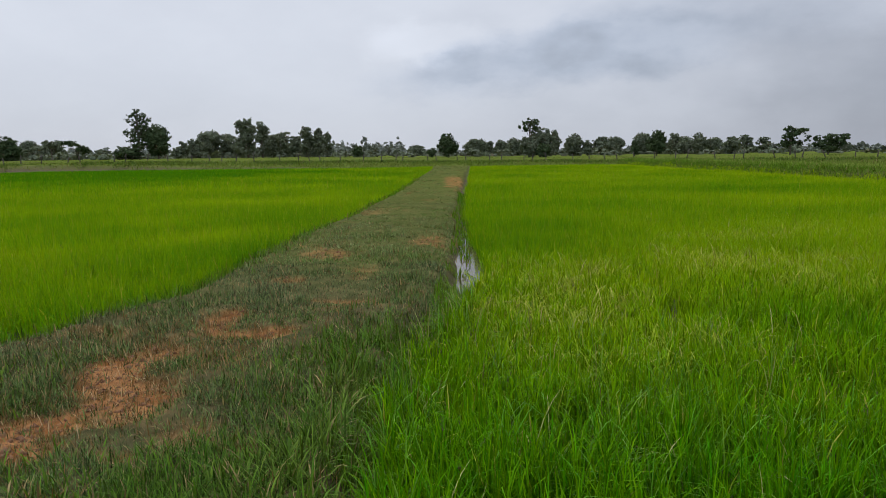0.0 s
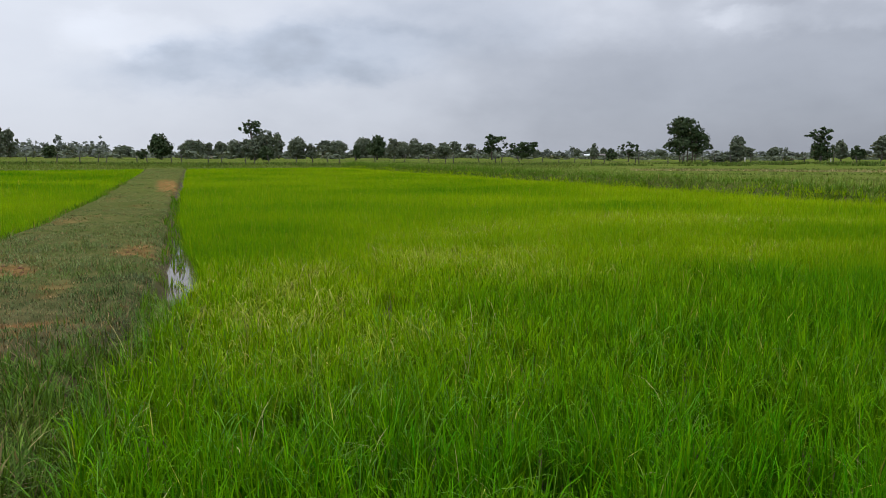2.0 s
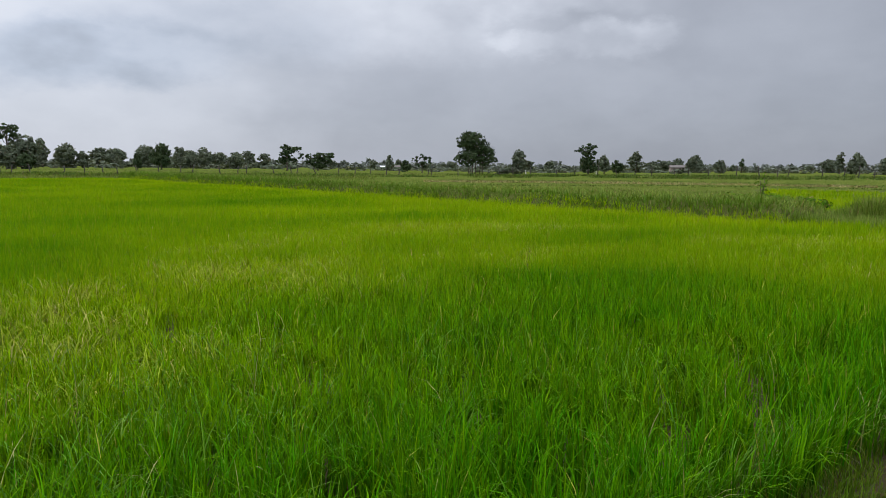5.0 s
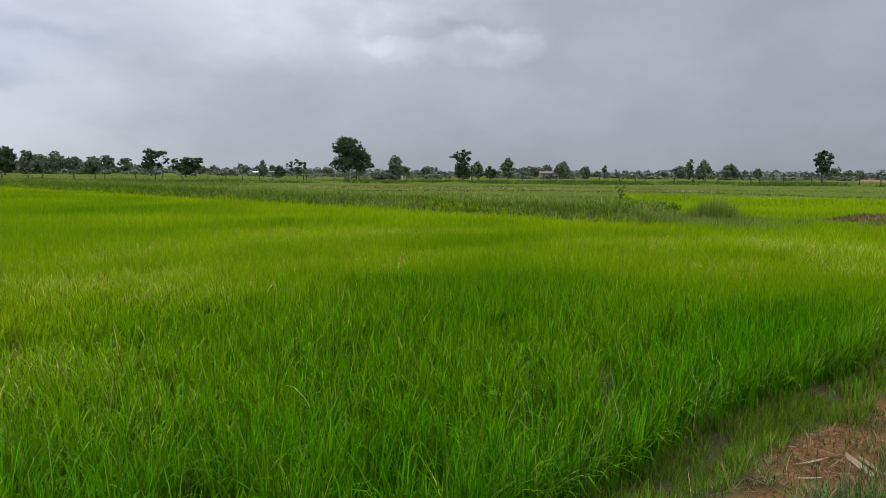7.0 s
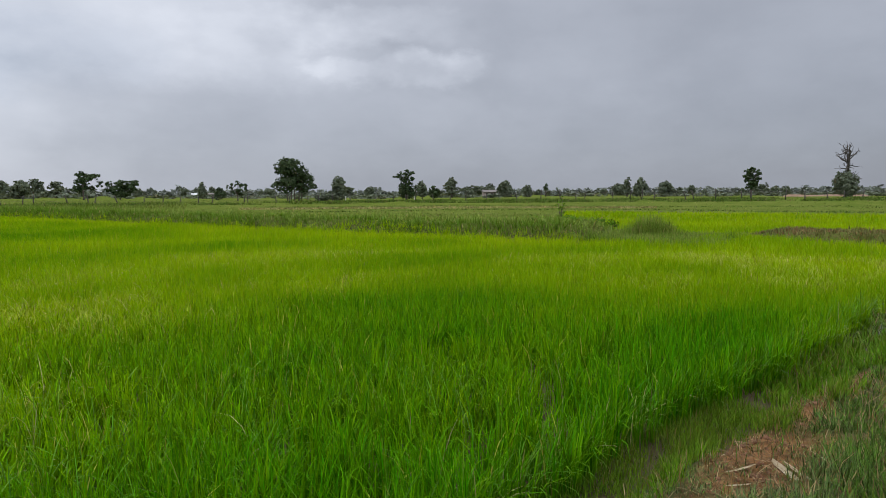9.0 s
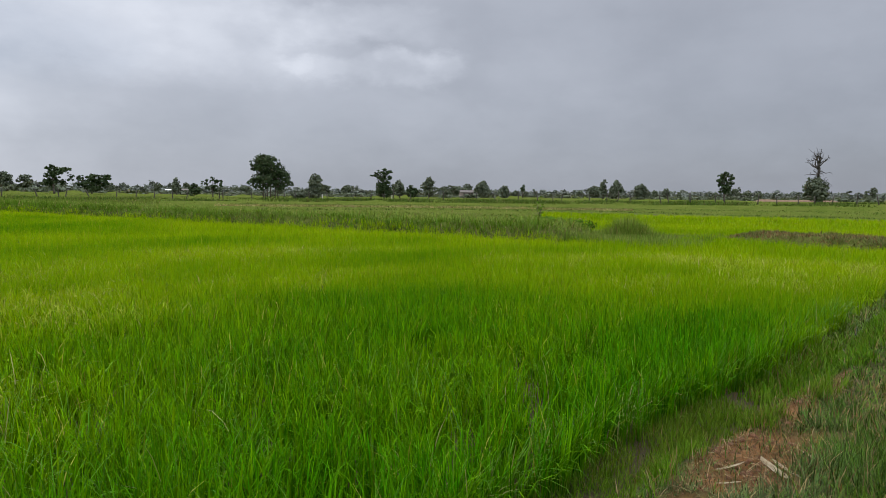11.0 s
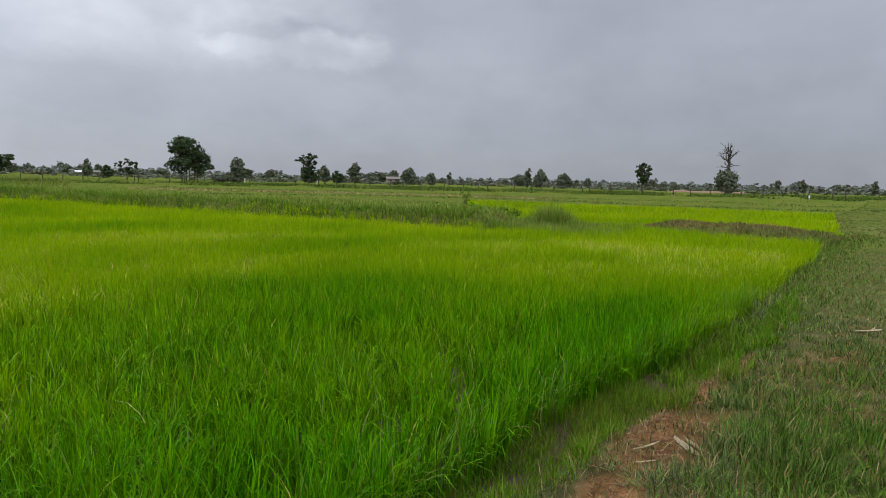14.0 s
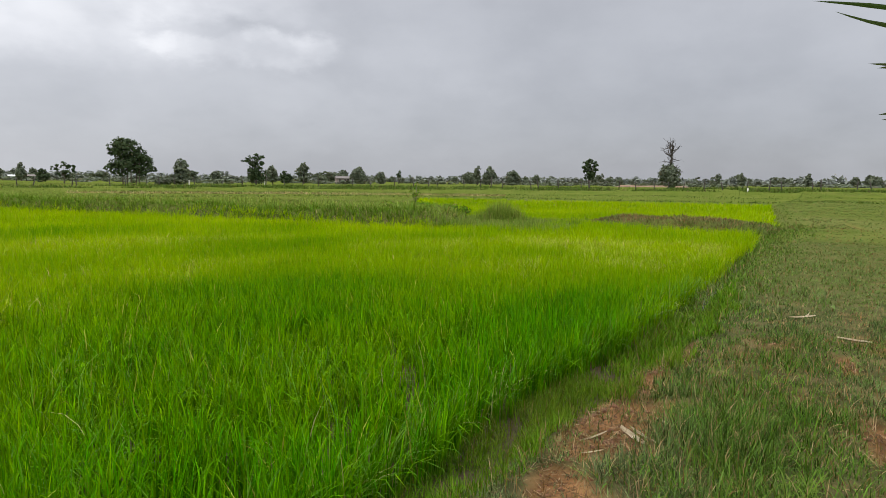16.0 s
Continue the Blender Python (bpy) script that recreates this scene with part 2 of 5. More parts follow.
EARTH, WATER = ground_material(), water_material()
BARK = plain("bark", (0.055, 0.042, 0.032), (0.13, 0.105, 0.085), 4, 0.9, (1, 1, 0.25), 0.8)
DEADWOOD = plain("bare_wood", (0.040, 0.034, 0.030), (0.085, 0.072, 0.062), 4, 0.9, (1, 1, 0.25), 0.6)
POST = plain("weathered_post", (0.042, 0.036, 0.031), (0.10, 0.085, 0.072), 8, 0.9, (1, 1, 0.2), 0.5)
CONCRETE = plain("pale_concrete", (0.48, 0.46, 0.43), (0.62, 0.60, 0.57), 6, 0.85)
WIRE = plain("rusty_wire", (0.09, 0.07, 0.06), (0.16, 0.13, 0.11), 12, 0.6, (1, 1, 1), 0.2, 0.7)
PEEL = plain("cane_peel", (0.44, 0.34, 0.20), (0.66, 0.57, 0.41), 14, 0.7, (0.25, 1, 1), 0.7)
ROOFING = plain("white_sheet_roof", (0.66, 0.68, 0.70), (0.80, 0.81, 0.82), 2, 0.4)
WALLING = plain("pink_wash_wall", (0.24, 0.19, 0.175), (0.33, 0.265, 0.245), 1.5, 0.9)
TILEROOF = plain("brown_sheet_roof", (0.10, 0.088, 0.082), (0.17, 0.145, 0.13), 2, 0.7)
OPENING_SHADE = plain("painted_opening_shade", (0.025, 0.024, 0.022), (0.04, 0.037, 0.033), 2, 0.8)
PAINT = plain("white_paint", (0.72, 0.73, 0.72), (0.82, 0.82, 0.80), 3, 0.6)

# ---- plan ----
rng = np.random.default_rng(7)


def grain(x, y, size, seed=0):
    """Smooth noise over the plan, 0 to 1."""
    x, y = np.asarray(x, float) / size + 1000.37, np.asarray(y, float) / size + 1000.71
    i, j = np.floor(x).astype(np.int64), np.floor(y).astype(np.int64)
    u, v = x - i, y - j
    u, v = u * u * (3 - 2 * u), v * v * (3 - 2 * v)

    def at(a, b):
        k = (a * 374761393 + b * 668265263 + seed * 974634737) & 0x7FFFFFFF
        k = ((k ^ (k >> 13)) * 1274126177) & 0x7FFFFFFF
        return ((k ^ (k >> 16)) & 0xFFFF) / 65535.0

    return (at(i, j) * (1 - u) + at(i + 1, j) * u) * (1 - v) + (at(i, j + 1) * (1 - u) + at(i + 1, j + 1) * u) * v


def grain3(x, y, size, seed=0):
    return (grain(x, y, size, seed) + 0.5 * grain(x, y, size / 2.1, seed + 5) + 0.25 * grain(x, y, size / 4.3, seed + 9)) / 1.75


def smooth(v, a, b):
    s = np.clip((v - a) / (b - a), 0, 1)
    return s * s * (3 - 2 * s)


def spot(x, y, cx, cy, rx, ry):
    return np.exp(-(((x - cx) / rx) ** 2 + ((y - cy) / ry) ** 2))


def path_left(y):
    """Left rim of the footpath bund that runs along +y."""
    return np.interp(y, (2, 4, 6, 8, 13.5, 17.7, 29, 72, 110), (-9, -5.6, -4.0, -3.25, -3.1, -2.7, -2.1, -1.2, -0.8)) + 0.25 * (grain(y, y * 0, 1.7, 3) - 0.5)


def path_right(y):
    return np.interp(y, (1.2, 3.2, 4.7, 5.9, 7.0, 8.6, 9.8, 13.9, 23.5, 43, 89), (-0.35, -0.35, -0.37, -0.32, -0.06, 0.08, 0.14, 0.36, 0.6, 1.5, 3.6)) + 0.18 * (grain(y, y * 0, 1.1, 4) - 0.5)


def track_rim(x):
    """Rim, towards the rice, of the wide bund that runs along +x."""
    return np.interp(x, (-0.6, 1.5, 3.3, 3.7, 4.6, 5.9, 8.0, 14.5, 22, 31, 62, 97), (1.3, 1.3, 1.15, 1.0, 0.92, 0.66, 0.24, -0.2, -0.9, -2.1, -2.9, -7.2)) + 0.16 * (grain(x, x * 0, 0.9, 6) - 0.5)


def rice_rim(x):
    """Where the rice begins beside that bund."""
    return np.interp(x, (-0.6, 1.5, 3.4, 4.3, 5.3, 6.3, 7.6, 9.8, 12.5, 16.3, 23, 31), (1.5, 1.6, 1.5, 1.42, 1.32, 1.1, 0.82, 0.52, 0.22, -0.2, -0.85, -2.0)) + 0.22 * (grain(x, x * 0, 0.7, 8) - 0.5)


BARE = [  # worn patches of red earth: centre, half lengths
    (-2.38, 5.2, 0.30, 0.72), (-2.15, 4.35, 0.30, 0.5), (-2.4, 3.95, 0.34, 0.22), (-2.6, 3.6, 0.40, 0.26), (-2.2, 6.7, 0.18, 0.42), (-1.75, 6.15, 0.34, 0.17), (-1.75, 3.45, 0.16, 0.08),
    (-1.2, 7.5, 0.34, 0.12), (-2.1, 8.7, 0.3, 0.22), (-0.35, 12.6, 0.36, 0.9), (-1.9, 10.9, 0.34, 0.35), (0.7, 40, 0.55, 9),
    (4.75, 0.42, 0.62, 0.32), (4.25, 0.42, 0.30, 0.26), (3.60, 0.50, 0.24, 0.14), (5.15, 0.55, 0.35, 0.25), (5.9, 0.32, 0.7, 0.10), (7.1, 0.12, 0.6, 0.08), (7.1, -1.2, 0.3, 0.09), (5.0, -1.15, 0.4, 0.13), (31, -4.4, 2.5, 0.15)]


def bareness(x, y):
    b = 0 * x
    for cx, cy, rx, ry in BARE:
        q = ((x - cx) / rx) ** 2 + ((y - cy) / ry) ** 2 + 3.0 * (grain3(x, y, 0.34 * max(1, rx), 11) - 0.5)
        b = np.maximum(b, 1 - smooth(q, 0.35, 1.75))
    worn = smooth(grain3(x, y, 0.9, 21), 0.62, 0.84) * 0.32
    return np.clip(np.maximum(b * (1 - 0.5 * smooth(y, 7.0, 9.5) * (1 - 0.3 * smooth(y, 25, 30))), worn), 0, 1)


def on_bunds(x, y):
    """1 on the footpath and the wide bund, 0 in the fields, with sloping rims."""
    a = smooth(x, path_left(y) - 0.15, path_left(y) + 0.35) * (1 - smooth(x, path_right(y) - 0.35, path_right(y) + 0.1)) * (1 - smooth(y, 96, 99))
    b = 1 - smooth(y, track_rim(x) - 0.32, track_rim(x) + 0.05)
    b = b * smooth(x, -14, -6)
    return np.maximum(a, np.where(x > -0.6, b, np.where(y < 5, smooth(5.0 - y, 0, 1.0), 0)))


def bank(x, y):
    """The overgrown bank between the two rice fields."""
    return smooth(x, 22.9, 24.1) * (1 - smooth(x, 26.6, 28.0)) * smooth(y, 9.2, 11.0) * (1 - smooth(y, 90, 94))


def mound(x, y):
    u, v = (x - 29.2) * 0.42 + (y - 1.9) * 0.91, (x - 29.2) * 0.91 - (y - 1.9) * 0.42
    return 1 - smooth((u / 4.9) ** 2 + (v / 2.2) ** 2, 0.25, 1.0)


def fallow(x, y):
    """1 on the rough grass beyond the rice."""
    return np.maximum(np.maximum(smooth(y, 88, 91), smooth(x + 0.12 * y, 64, 66)), np.maximum(smooth(-x, 62, 64), smooth(x, 27.6, 28.6) * smooth(y - 0.47 * x, -0.6, 0.6)))


def upland(x, y):
    """The slow rise of the land behind the fields: some at the fence, more under the trees."""
    r, az = np.hypot(x, y), np.degrees(np.arctan2(x, y))
    fence_rise = np.interp(az, (-40, -27, -10, 7, 25, 45, 70, 90, 110), (1.0, 0.94, 0.55, 0.25, 0.2, 0.25, 0.5, 0.75, 0.8))
    tree_rise = np.interp(az, (-40, -27, -10, 7, 25, 38, 45, 55, 70, 85, 97, 115), (1.45, 1.4, 1.3, 0.5, 0.55, 0.1, -0.1, 0.15, 0.35, 0.55, 0.85, 1.0))
    a, b = smooth(r, 84, 104), smooth(r, 108, 168)
    return (a * fence_rise * (1 - b) + b * tree_rise) * np.where((az > -60) & (az < 125), 1, 0)


def level(x, y):
    x, y = np.asarray(x, float), np.asarray(y, float)
    top = on_bunds(x, y)
    bumps = (0.10 - 0.06 * smooth(x, 2, 6)) * (grain3(x, y, 0.8, 31) - 0.5) - 0.07 * spot(x, y, 0.0, 12.3, 0.25, 1.0) - 0.05 * spot(x, y, -0.75, 7.4, 0.45, 0.18) + 0.03 * (grain(x, y, 0.22, 33) - 0.5) - 0.035 * bareness(x, y)
    z = -0.285 + 0.03 * grain3(x, y, 1.5, 35) + top * (0.285 + bumps)
    z = np.maximum(z, -0.285 + bank(x, y) * (0.60 + 0.16 * grain(x, y, 1.8, 37)))
    z = np.maximum(z, -0.285 + mound(x, y) * (0.36 + 0.12 * grain(x, y, 0.9, 39)))
    f = fallow(x, y)
    far = -0.16 + 0.16 * (grain3(x, y, 9, 41) - 0.5)
    far = far + 0.22 * np.exp(-(((np.hypot(x, y) - 104 - 3 * grain(x, y, 25, 43)) / 1.6) ** 2))
    z = z * (1 - f) + np.maximum(far, z) * f
    return z + upland(x, y) * f


def sheet(name, verts, tris, mat, floats=None, shade=True):
    """A mesh from arrays of points and triangles."""
    me = bpy.data.meshes.new(name)
    nv, nt = len(verts), len(tris)
    me.vertices.add(nv)
    me.vertices.foreach_set("co", np.ascontiguousarray(verts, np.float32).ravel())
    me.loops.add(3 * nt)
    me.loops.foreach_set("vertex_index", np.ascontiguousarray(tris, np.int32).ravel())
    me.polygons.add(nt)
    me.polygons.foreach_set("loop_start", np.arange(0, 3 * nt, 3, dtype=np.int32))
    me.update(calc_edges=True)
    if shade:
        me.polygons.foreach_set("use_smooth", np.ones(nt, bool))
    for key, arr in (floats or {}).items():
        at = me.attributes.new(key, "FLOAT", "POINT")
        at.data.foreach_set("value", np.ascontiguousarray(arr, np.float32))
    me.materials.append(mat)
    return me


# ---- ground ----
def lines(parts, ratio, last):
    """Grid lines: even steps first, then ever wider ones."""
    out = []
    for a, b, s in parts:
        out += list(np.arange(a, b, s))
    step, p = parts[-1][2], parts[-1][1]
    while p < last:
        out.append(p)
        step *= ratio
        p += step
    out.append(last)
    return out


gx = np.array([-v for v in lines([(4.6, 12, 0.35)], 1.16, 3200)][::-1] + lines([(-4.5, 8.0, 0.115), (8.0, 12, 0.2), (12, 34, 0.4)], 1.1, 3200))
gy = np.array([-v for v in lines([(2.6, 6, 0.35)], 1.3, 3200)][::-1] + lines([(-2.5, 8.5, 0.115), (8.5, 16, 0.2), (16, 40, 0.6)], 1.07, 3200))
X, Y = np.meshgrid(gx, gy)
X, Y = X.ravel(), Y.ravel()
Z = level(X, Y)
nx, ny = len(gx), len(gy)
cell = (np.arange(ny - 1)[:, None] * nx + np.arange(nx - 1)[None]).ravel()
tris = np.concatenate([np.stack([cell, cell + 1, cell + nx + 1], 1), np.stack([cell, cell + nx + 1, cell + nx], 1)])
B = on_bunds(X, Y)
turf = np.maximum(np.maximum(fallow(X, Y), 0.85 * smooth(X, 17, 24) * (1 - smooth(Y, 4, 9))), np.maximum(bank(X, Y), mound(X, Y) * 0.4))
ground_me = sheet("ground", np.stack([X, Y, Z], 1), tris, EARTH, {
    "bare": bareness(X, Y) * B * (1 - 0.48 * smooth(X, 2, 3.5)), "wet": (1 - smooth(Z, -0.24, -0.12)) * (1 - turf), "turf": np.maximum(turf, B * (0.16 + 0.34 * smooth(Y, 6, 11) + 0.08 * smooth(X, 1.5, 5) + 0.25 * smooth(X, 8, 14) + 0.2 * smooth(np.hypot(X, Y), 14, 40)) * (1 - bareness(X, Y)))})
tagged(new("ground", ground_me), "red clay ground with raised field bunds and fallow grassland", "ground", kind="structure")


def flat_sheet(name, x0, x1, y0, y1, z, mat, label):
    me = sheet(name, [(x0, y0, z), (x1, y0, z), (x1, y1, z), (x0, y1, z)], [(0, 1, 2), (0, 2, 3)], mat)
    return tagged(new(name, me), label, "water", kind="structure")


flat_sheet("water", -1.0, 0.75, 7.2, 15.5, -0.222, WATER, "shallow muddy water standing beside the footpath bund")
flat_sheet("water", 9.5, 15.0, -0.4, 0.8, -0.222, WATER, "shallow muddy water standing in the ditch")

# ---- grasses ----
def blades(base, heading, lean, curl, length, width, segs, late=1.0):
    """Tapered, bending leaves. Returns points and triangles."""
    n = len(base)
    hx, hy = np.cos(heading), np.sin(heading)
    side = np.stack([-hy, hx, np.zeros(n)], 1)
    pos, pts = base.astype(float).copy(), []
    shape = (0.75, 1.0, 0.85, 0.55) if segs >= 3 else (0.9, 0.85)
    for k in range(segs):
        wk = (width * shape[min(k, len(shape) - 1)] * 0.5)[:, None]
        pts += [pos - side * wk, pos + side * wk]
        th = lean + curl * ((k + 0.5) / segs) ** late
        step = length / segs
        pos = pos + np.stack([hx * np.sin(th) * step, hy * np.sin(th) * step, np.cos(th) * step], 1)
    pts.append(pos)
    m = 2 * segs + 1
    verts = np.stack(pts, 1).reshape(-1, 3)
    o = (np.arange(n) * m)[:, None]
    f = []
    for k in range(segs - 1):
        a = 2 * k
        f += [o + np.array([[a, a + 1, a + 3]]), o + np.array([[a, a + 3, a + 2]])]
    a = 2 * (segs - 1)
    f.append(o + np.array([[a, a + 1, a + 2]]))
    return verts, np.concatenate(f), m


class Stand:
    """Gathers blades of one kind into one mesh."""

    def __init__(self):
        self.v, self.f, self.g, self.count = [], [], [], 0

    def add(self, base, heading, lean, curl, length, width, segs, vigor, late=1.0):
        if not len(base):
            return
        v, f, m = blades(base, heading, lean, curl, length, width, segs, late)
        self.v.append(v)
        self.f.append(f + self.count)
        self.g.append(np.repeat(vigor, m))
        self.count += len(v)

    def make(self, name, mat, label, category="grass"):
        me = sheet(name, np.concatenate(self.v), np.concatenate(self.f), mat, {"vigor": np.concatenate(self.g)})
        return tagged(new(name, me), label, category, kind="stuff")


def ring(r0, r1, a0, a1, per_m2, inner=0.0, outer=0.0):
    """Random points of a ring sector about the corner of the bunds; angles clockwise from +y. inner, outer: half widths over which the rims thin out."""
    a0, a1 = radians(a0), radians(a1)
    q0, q1 = r0 - inner, r1 + outer
    n = int(per_m2 * (q1 * q1 - q0 * q0) / 2 * (a1 - a0))
    r, a = np.sqrt(rng.uniform(q0 * q0, q1 * q1, n)), rng.uniform(a0, a1, n)
    odds = np.clip((r - q0) / (2 * inner + 1e-9), 0, 1) * np.clip((q1 - r) / (2 * outer + 1e-9), 0, 1)
    ok = rng.random(n) < odds
    return r[ok] * np.sin(a[ok]), r[ok] * np.cos(a[ok])


def vigour(x, y):
    """How lush the rice stands: 0 thin and yellow, 1 tall and deep green."""
    v = 0.50 + 0.75 * (grain3(x, y, 3.4, 51) - 0.5) + 0.35 * (grain3(x * 0.35, y, 2.2, 52) - 0.5)
    v = v - 0.50 * spot(x, y, 1.6, 7.2, 1.5, 2.2) - 0.4 * spot(x, y, 3.6, 9.6, 2.4, 1.8) - 0.15 * spot(x, y, 6.3, 12.8, 2.6, 1.2)
    v = v - 0.30 * spot(x, y, 17, 3.4, 3.5, 3.4) - 0.05 * spot(x, y, 12.5, 1.6, 3, 1.2) - 0.15 * spot(x, y, 18.3, 11, 3, 2.0)
    v = v + 0.10 * spot(x, y, 4.6, 4.6, 2.4, 1.8) + 0.62 * spot(x, y, 7.0, 1.5, 3.6, 0.9) + 0.36 * spot(x, y, 1.6, 2.8, 3.0, 1.6)
    v = v + 0.30 * spot(x, y, 11.7, 18, 4, 1.3) + 0.25 * spot(x, y, 13.8, 9.6, 2.6, 1.2) + 0.35 * spot(x, y, 12.5, 28.5, 7, 2.2) + 0.1 * spot(x, y, 8.6, 6.2, 2, 1.4)
    v = v + 1.3 * spot(x, y, -40, 66, 27, 20) * smooth(grain3(x * 0.15, y, 4.0, 59), 0.25, 0.5) - 0.14 * smooth(x, 27, 30) - 0.11 * smooth(np.hypot(x, y), 13, 26) - 0.22 * smooth(x, 19, 22) * (1 - smooth(x, 24, 27)) * smooth(y, 7, 10) - 0.04 * smooth(x, 7, 15)
    v = v + 0.15 * np.exp(-(((x - path_left(y)) / 0.8) ** 2)) * (x < path_left(y)) * (y < 15)
    return np.clip(v, 0, 1)


def rice_at(x, y):
    right = (x > path_right(y) + np.where(y > 8, 0.16, 0.06) + 0.26 * spot(x, y, 0.3, 10.6, 2, 2.5)) & (y > rice_rim(x)) & (x < np.where(y < 6.5, 29.0, 23.3) + 0.5 * grain(y, y * 0, 2, 61)) & (mound(x, y) < 0.05) & (y < 88)
    left = (x < path_left(y) - 0.12) & (y > 5.2) & (x > -61) & (y < 88)
    third = (x > 28.2 + 1.2 * grain(y, y * 0, 3, 63)) & (x < 64 - 0.12 * y) & (y > track_rim(x) + 0.3) & (y < 0.47 * x) & (mound(x, y) < 0.05)
    holes = spot(x, y, -0.05, 7.0, 0.16, 0.22) + spot(x, y, 4.0, 1.65, 0.35, 0.12) + spot(x, y, 5.25, 1.42, 0.3, 0.10) + spot(x, y, 0.5, 6.8, 0.12, 0.2) + spot(x, y, 1.85, 6.8, 0.12, 0.16) + spot(x, y, 0.65, 3.9, 0.2, 0.12) + spot(x, y, 0.55, 2.95, 0.16, 0.10) + spot(x, y, 1.0, 2.75, 0.14, 0.09) + spot(x, y, 0.1, 3.35, 0.12, 0.10) + spot(x, y, 1.45, 3.3, 0.14, 0.08)
    return (right | left | third) & (holes < 0.35)


def sow(stand, x, y, leaves, tall, wide, segs, loose=1.0, foot=0.015):
    """Rice plants: some leaves each, longer and greener where the stand is lush."""
    ok = rice_at(x, y)
    x, y = x[ok], y[ok]
    v = vigour(x, y)
    thin = rng.random(len(x)) < (0.70 + 0.30 * v) * (0.06 + 0.94 * smooth(grain3(x, y, 0.20, 55), 0.38, 0.54))
    x, y, v = x[thin], y[thin], v[thin]
    z = np.maximum(level(x, y), -0.29)
    x, y, z, v = (np.repeat(q, leaves) for q in (x, y, z, v))
    n = len(x)
    heading, off = rng.uniform(0, 2 * np.pi, n), np.abs(rng.normal(0, foot, n))
    base = np.stack([x + off * np.cos(heading), y + off * np.sin(heading), z], 1)
    bend = rng.random(n) ** 1.8
    rim = np.clip(1.2 - np.minimum(np.abs(y - rice_rim(x)), np.abs(x - path_right(y))) / 0.5, 0, 1)
    loose = loose + 0.4 * rim * (rng.random(n) < 0.35)
    stand.add(base, heading + rng.normal(0, 0.6, n), np.abs(rng.normal(0, 0.34 if segs == 1 else 0.09, n)) + 0.02, (0.10 + 2.3 * bend + 0.25 * (1 - v)) * loose,
              tall * (0.62 + 0.33 * v) * rng.uniform(0.62 + (0.26 if segs == 1 else 0.18 if segs == 2 else 0), 1.05, n), wide * rng.uniform(0.7, 1.25, n), segs, v, 1.9)


near_rice = Stand()
sow(near_rice, *ring(1.3, 4.6, -20, 96, 400, 0, 0.8), 6, 0.60, 0.0112, 4, 1.0, 0.028)
sow(near_rice, *ring(4.6, 9.5, -8, 92, 360, 0.8, 1.8), 5, 0.58, 0.0108, 3, 1.0, 0.028)
near_rice.make("rice_plants", RICE, "bright green young rice plants standing in shallow water", "rice")
mid_rice = Stand()
sow(mid_rice, *ring(9.5, 20, -3, 92, 330, 1.8, 3), 4, 0.55, 0.0125, 2, 1.2, 0.03)
sow(mid_rice, *ring(20, 42, -2, 92, 122, 3, 6), 3, 0.58, 0.029, 1)
sow(mid_rice, *ring(42, 92, -2, 34, 90, 6, 0), 2, 0.56, 0.05, 1)
mid_rice.make("rice_plants", RICE_FAR, "bright green rice field with yellowish thin patches", "rice")
left_rice = Stand()
sow(left_rice, *ring(6.0, 14, -36, -10, 520, 0, 2), 3, 0.54, 0.0125, 2, 1.3)
sow(left_rice, *ring(14, 34, -36, -3, 210, 2, 4), 3, 0.56, 0.025, 1)
sow(left_rice, *ring(34, 100, -36, 1, 45, 4, 0), 2, 0.54, 0.065, 1)
left_rice.make("rice_plants", RICE_FAR, "bright green rice field beside the footpath bund", "rice")
arching = Stand()


def arch_along(stand, x, y, out, n, tall, segs=5, curl=(0.2, 2.5)):
    """Long outer leaves that bow from the rice's rim over the ditch."""
    x, y = np.repeat(x, n), np.repeat(y, n)
    k = len(x)
    x, y = x + rng.normal(0, 0.02, k), y + rng.normal(0, 0.02, k)
    v = np.clip(vigour(x, y) + rng.normal(0, 0.25, k), 0, 1)
    stand.add(np.stack([x, y, np.maximum(level(x, y), -0.29)], 1), out + rng.normal(0, 1.1, k), np.abs(rng.normal(0.04, 0.13, k)), curl[0] + curl[1] * rng.random(k) ** 1.8, tall * rng.uniform(0.6, 1.15, k), rng.uniform(0.0065, 0.0105, k), segs, v, 1.5)


ax = 2.6 + 9.5 * rng.random(460) ** 1.3
arch_along(arching, ax, rice_rim(ax) + 0.07 + np.abs(rng.normal(0, 0.09, 460)), -math.pi / 2, 3, 0.50)
ay = 2.2 + 6.0 * rng.random(170)
arch_along(arching, path_right(ay) + 0.08 + np.abs(rng.normal(0, 0.09, 170)), ay, math.pi, 3, 0.52)
ax, ay = ring(2.2, 4.6, -8, 45, 30)
ok = rice_at(ax, ay)
arch_along(arching, ax[ok], ay[ok], rng.uniform(0, 6.28, 4 * ok.sum()), 4, 0.58, 5, (0.7, 2.2))
ax, ay = ring(2.2, 6.5, 0, 80, 14)
ok = rice_at(ax, ay)
arch_along(arching, ax[ok], ay[ok], rng.uniform(0, 6.28, 3 * ok.sum()), 3, 0.60)
curled = Stand()
ax, ay = ring(4.2, 20, -6, 90, 190)
ok = rice_at(ax, ay) & (rng.random(len(ax)) < smooth(0.52 - vigour(ax, ay), 0.0, 0.4) * smooth(grain3(ax, ay, 0.8, 57), 0.3, 0.6))
ax, ay = ax[ok], ay[ok]
arch_along(curled, ax, ay, rng.uniform(0, 6.28, 2 * len(ax)), 2, 0.46, 3, (1.3, 1.9))
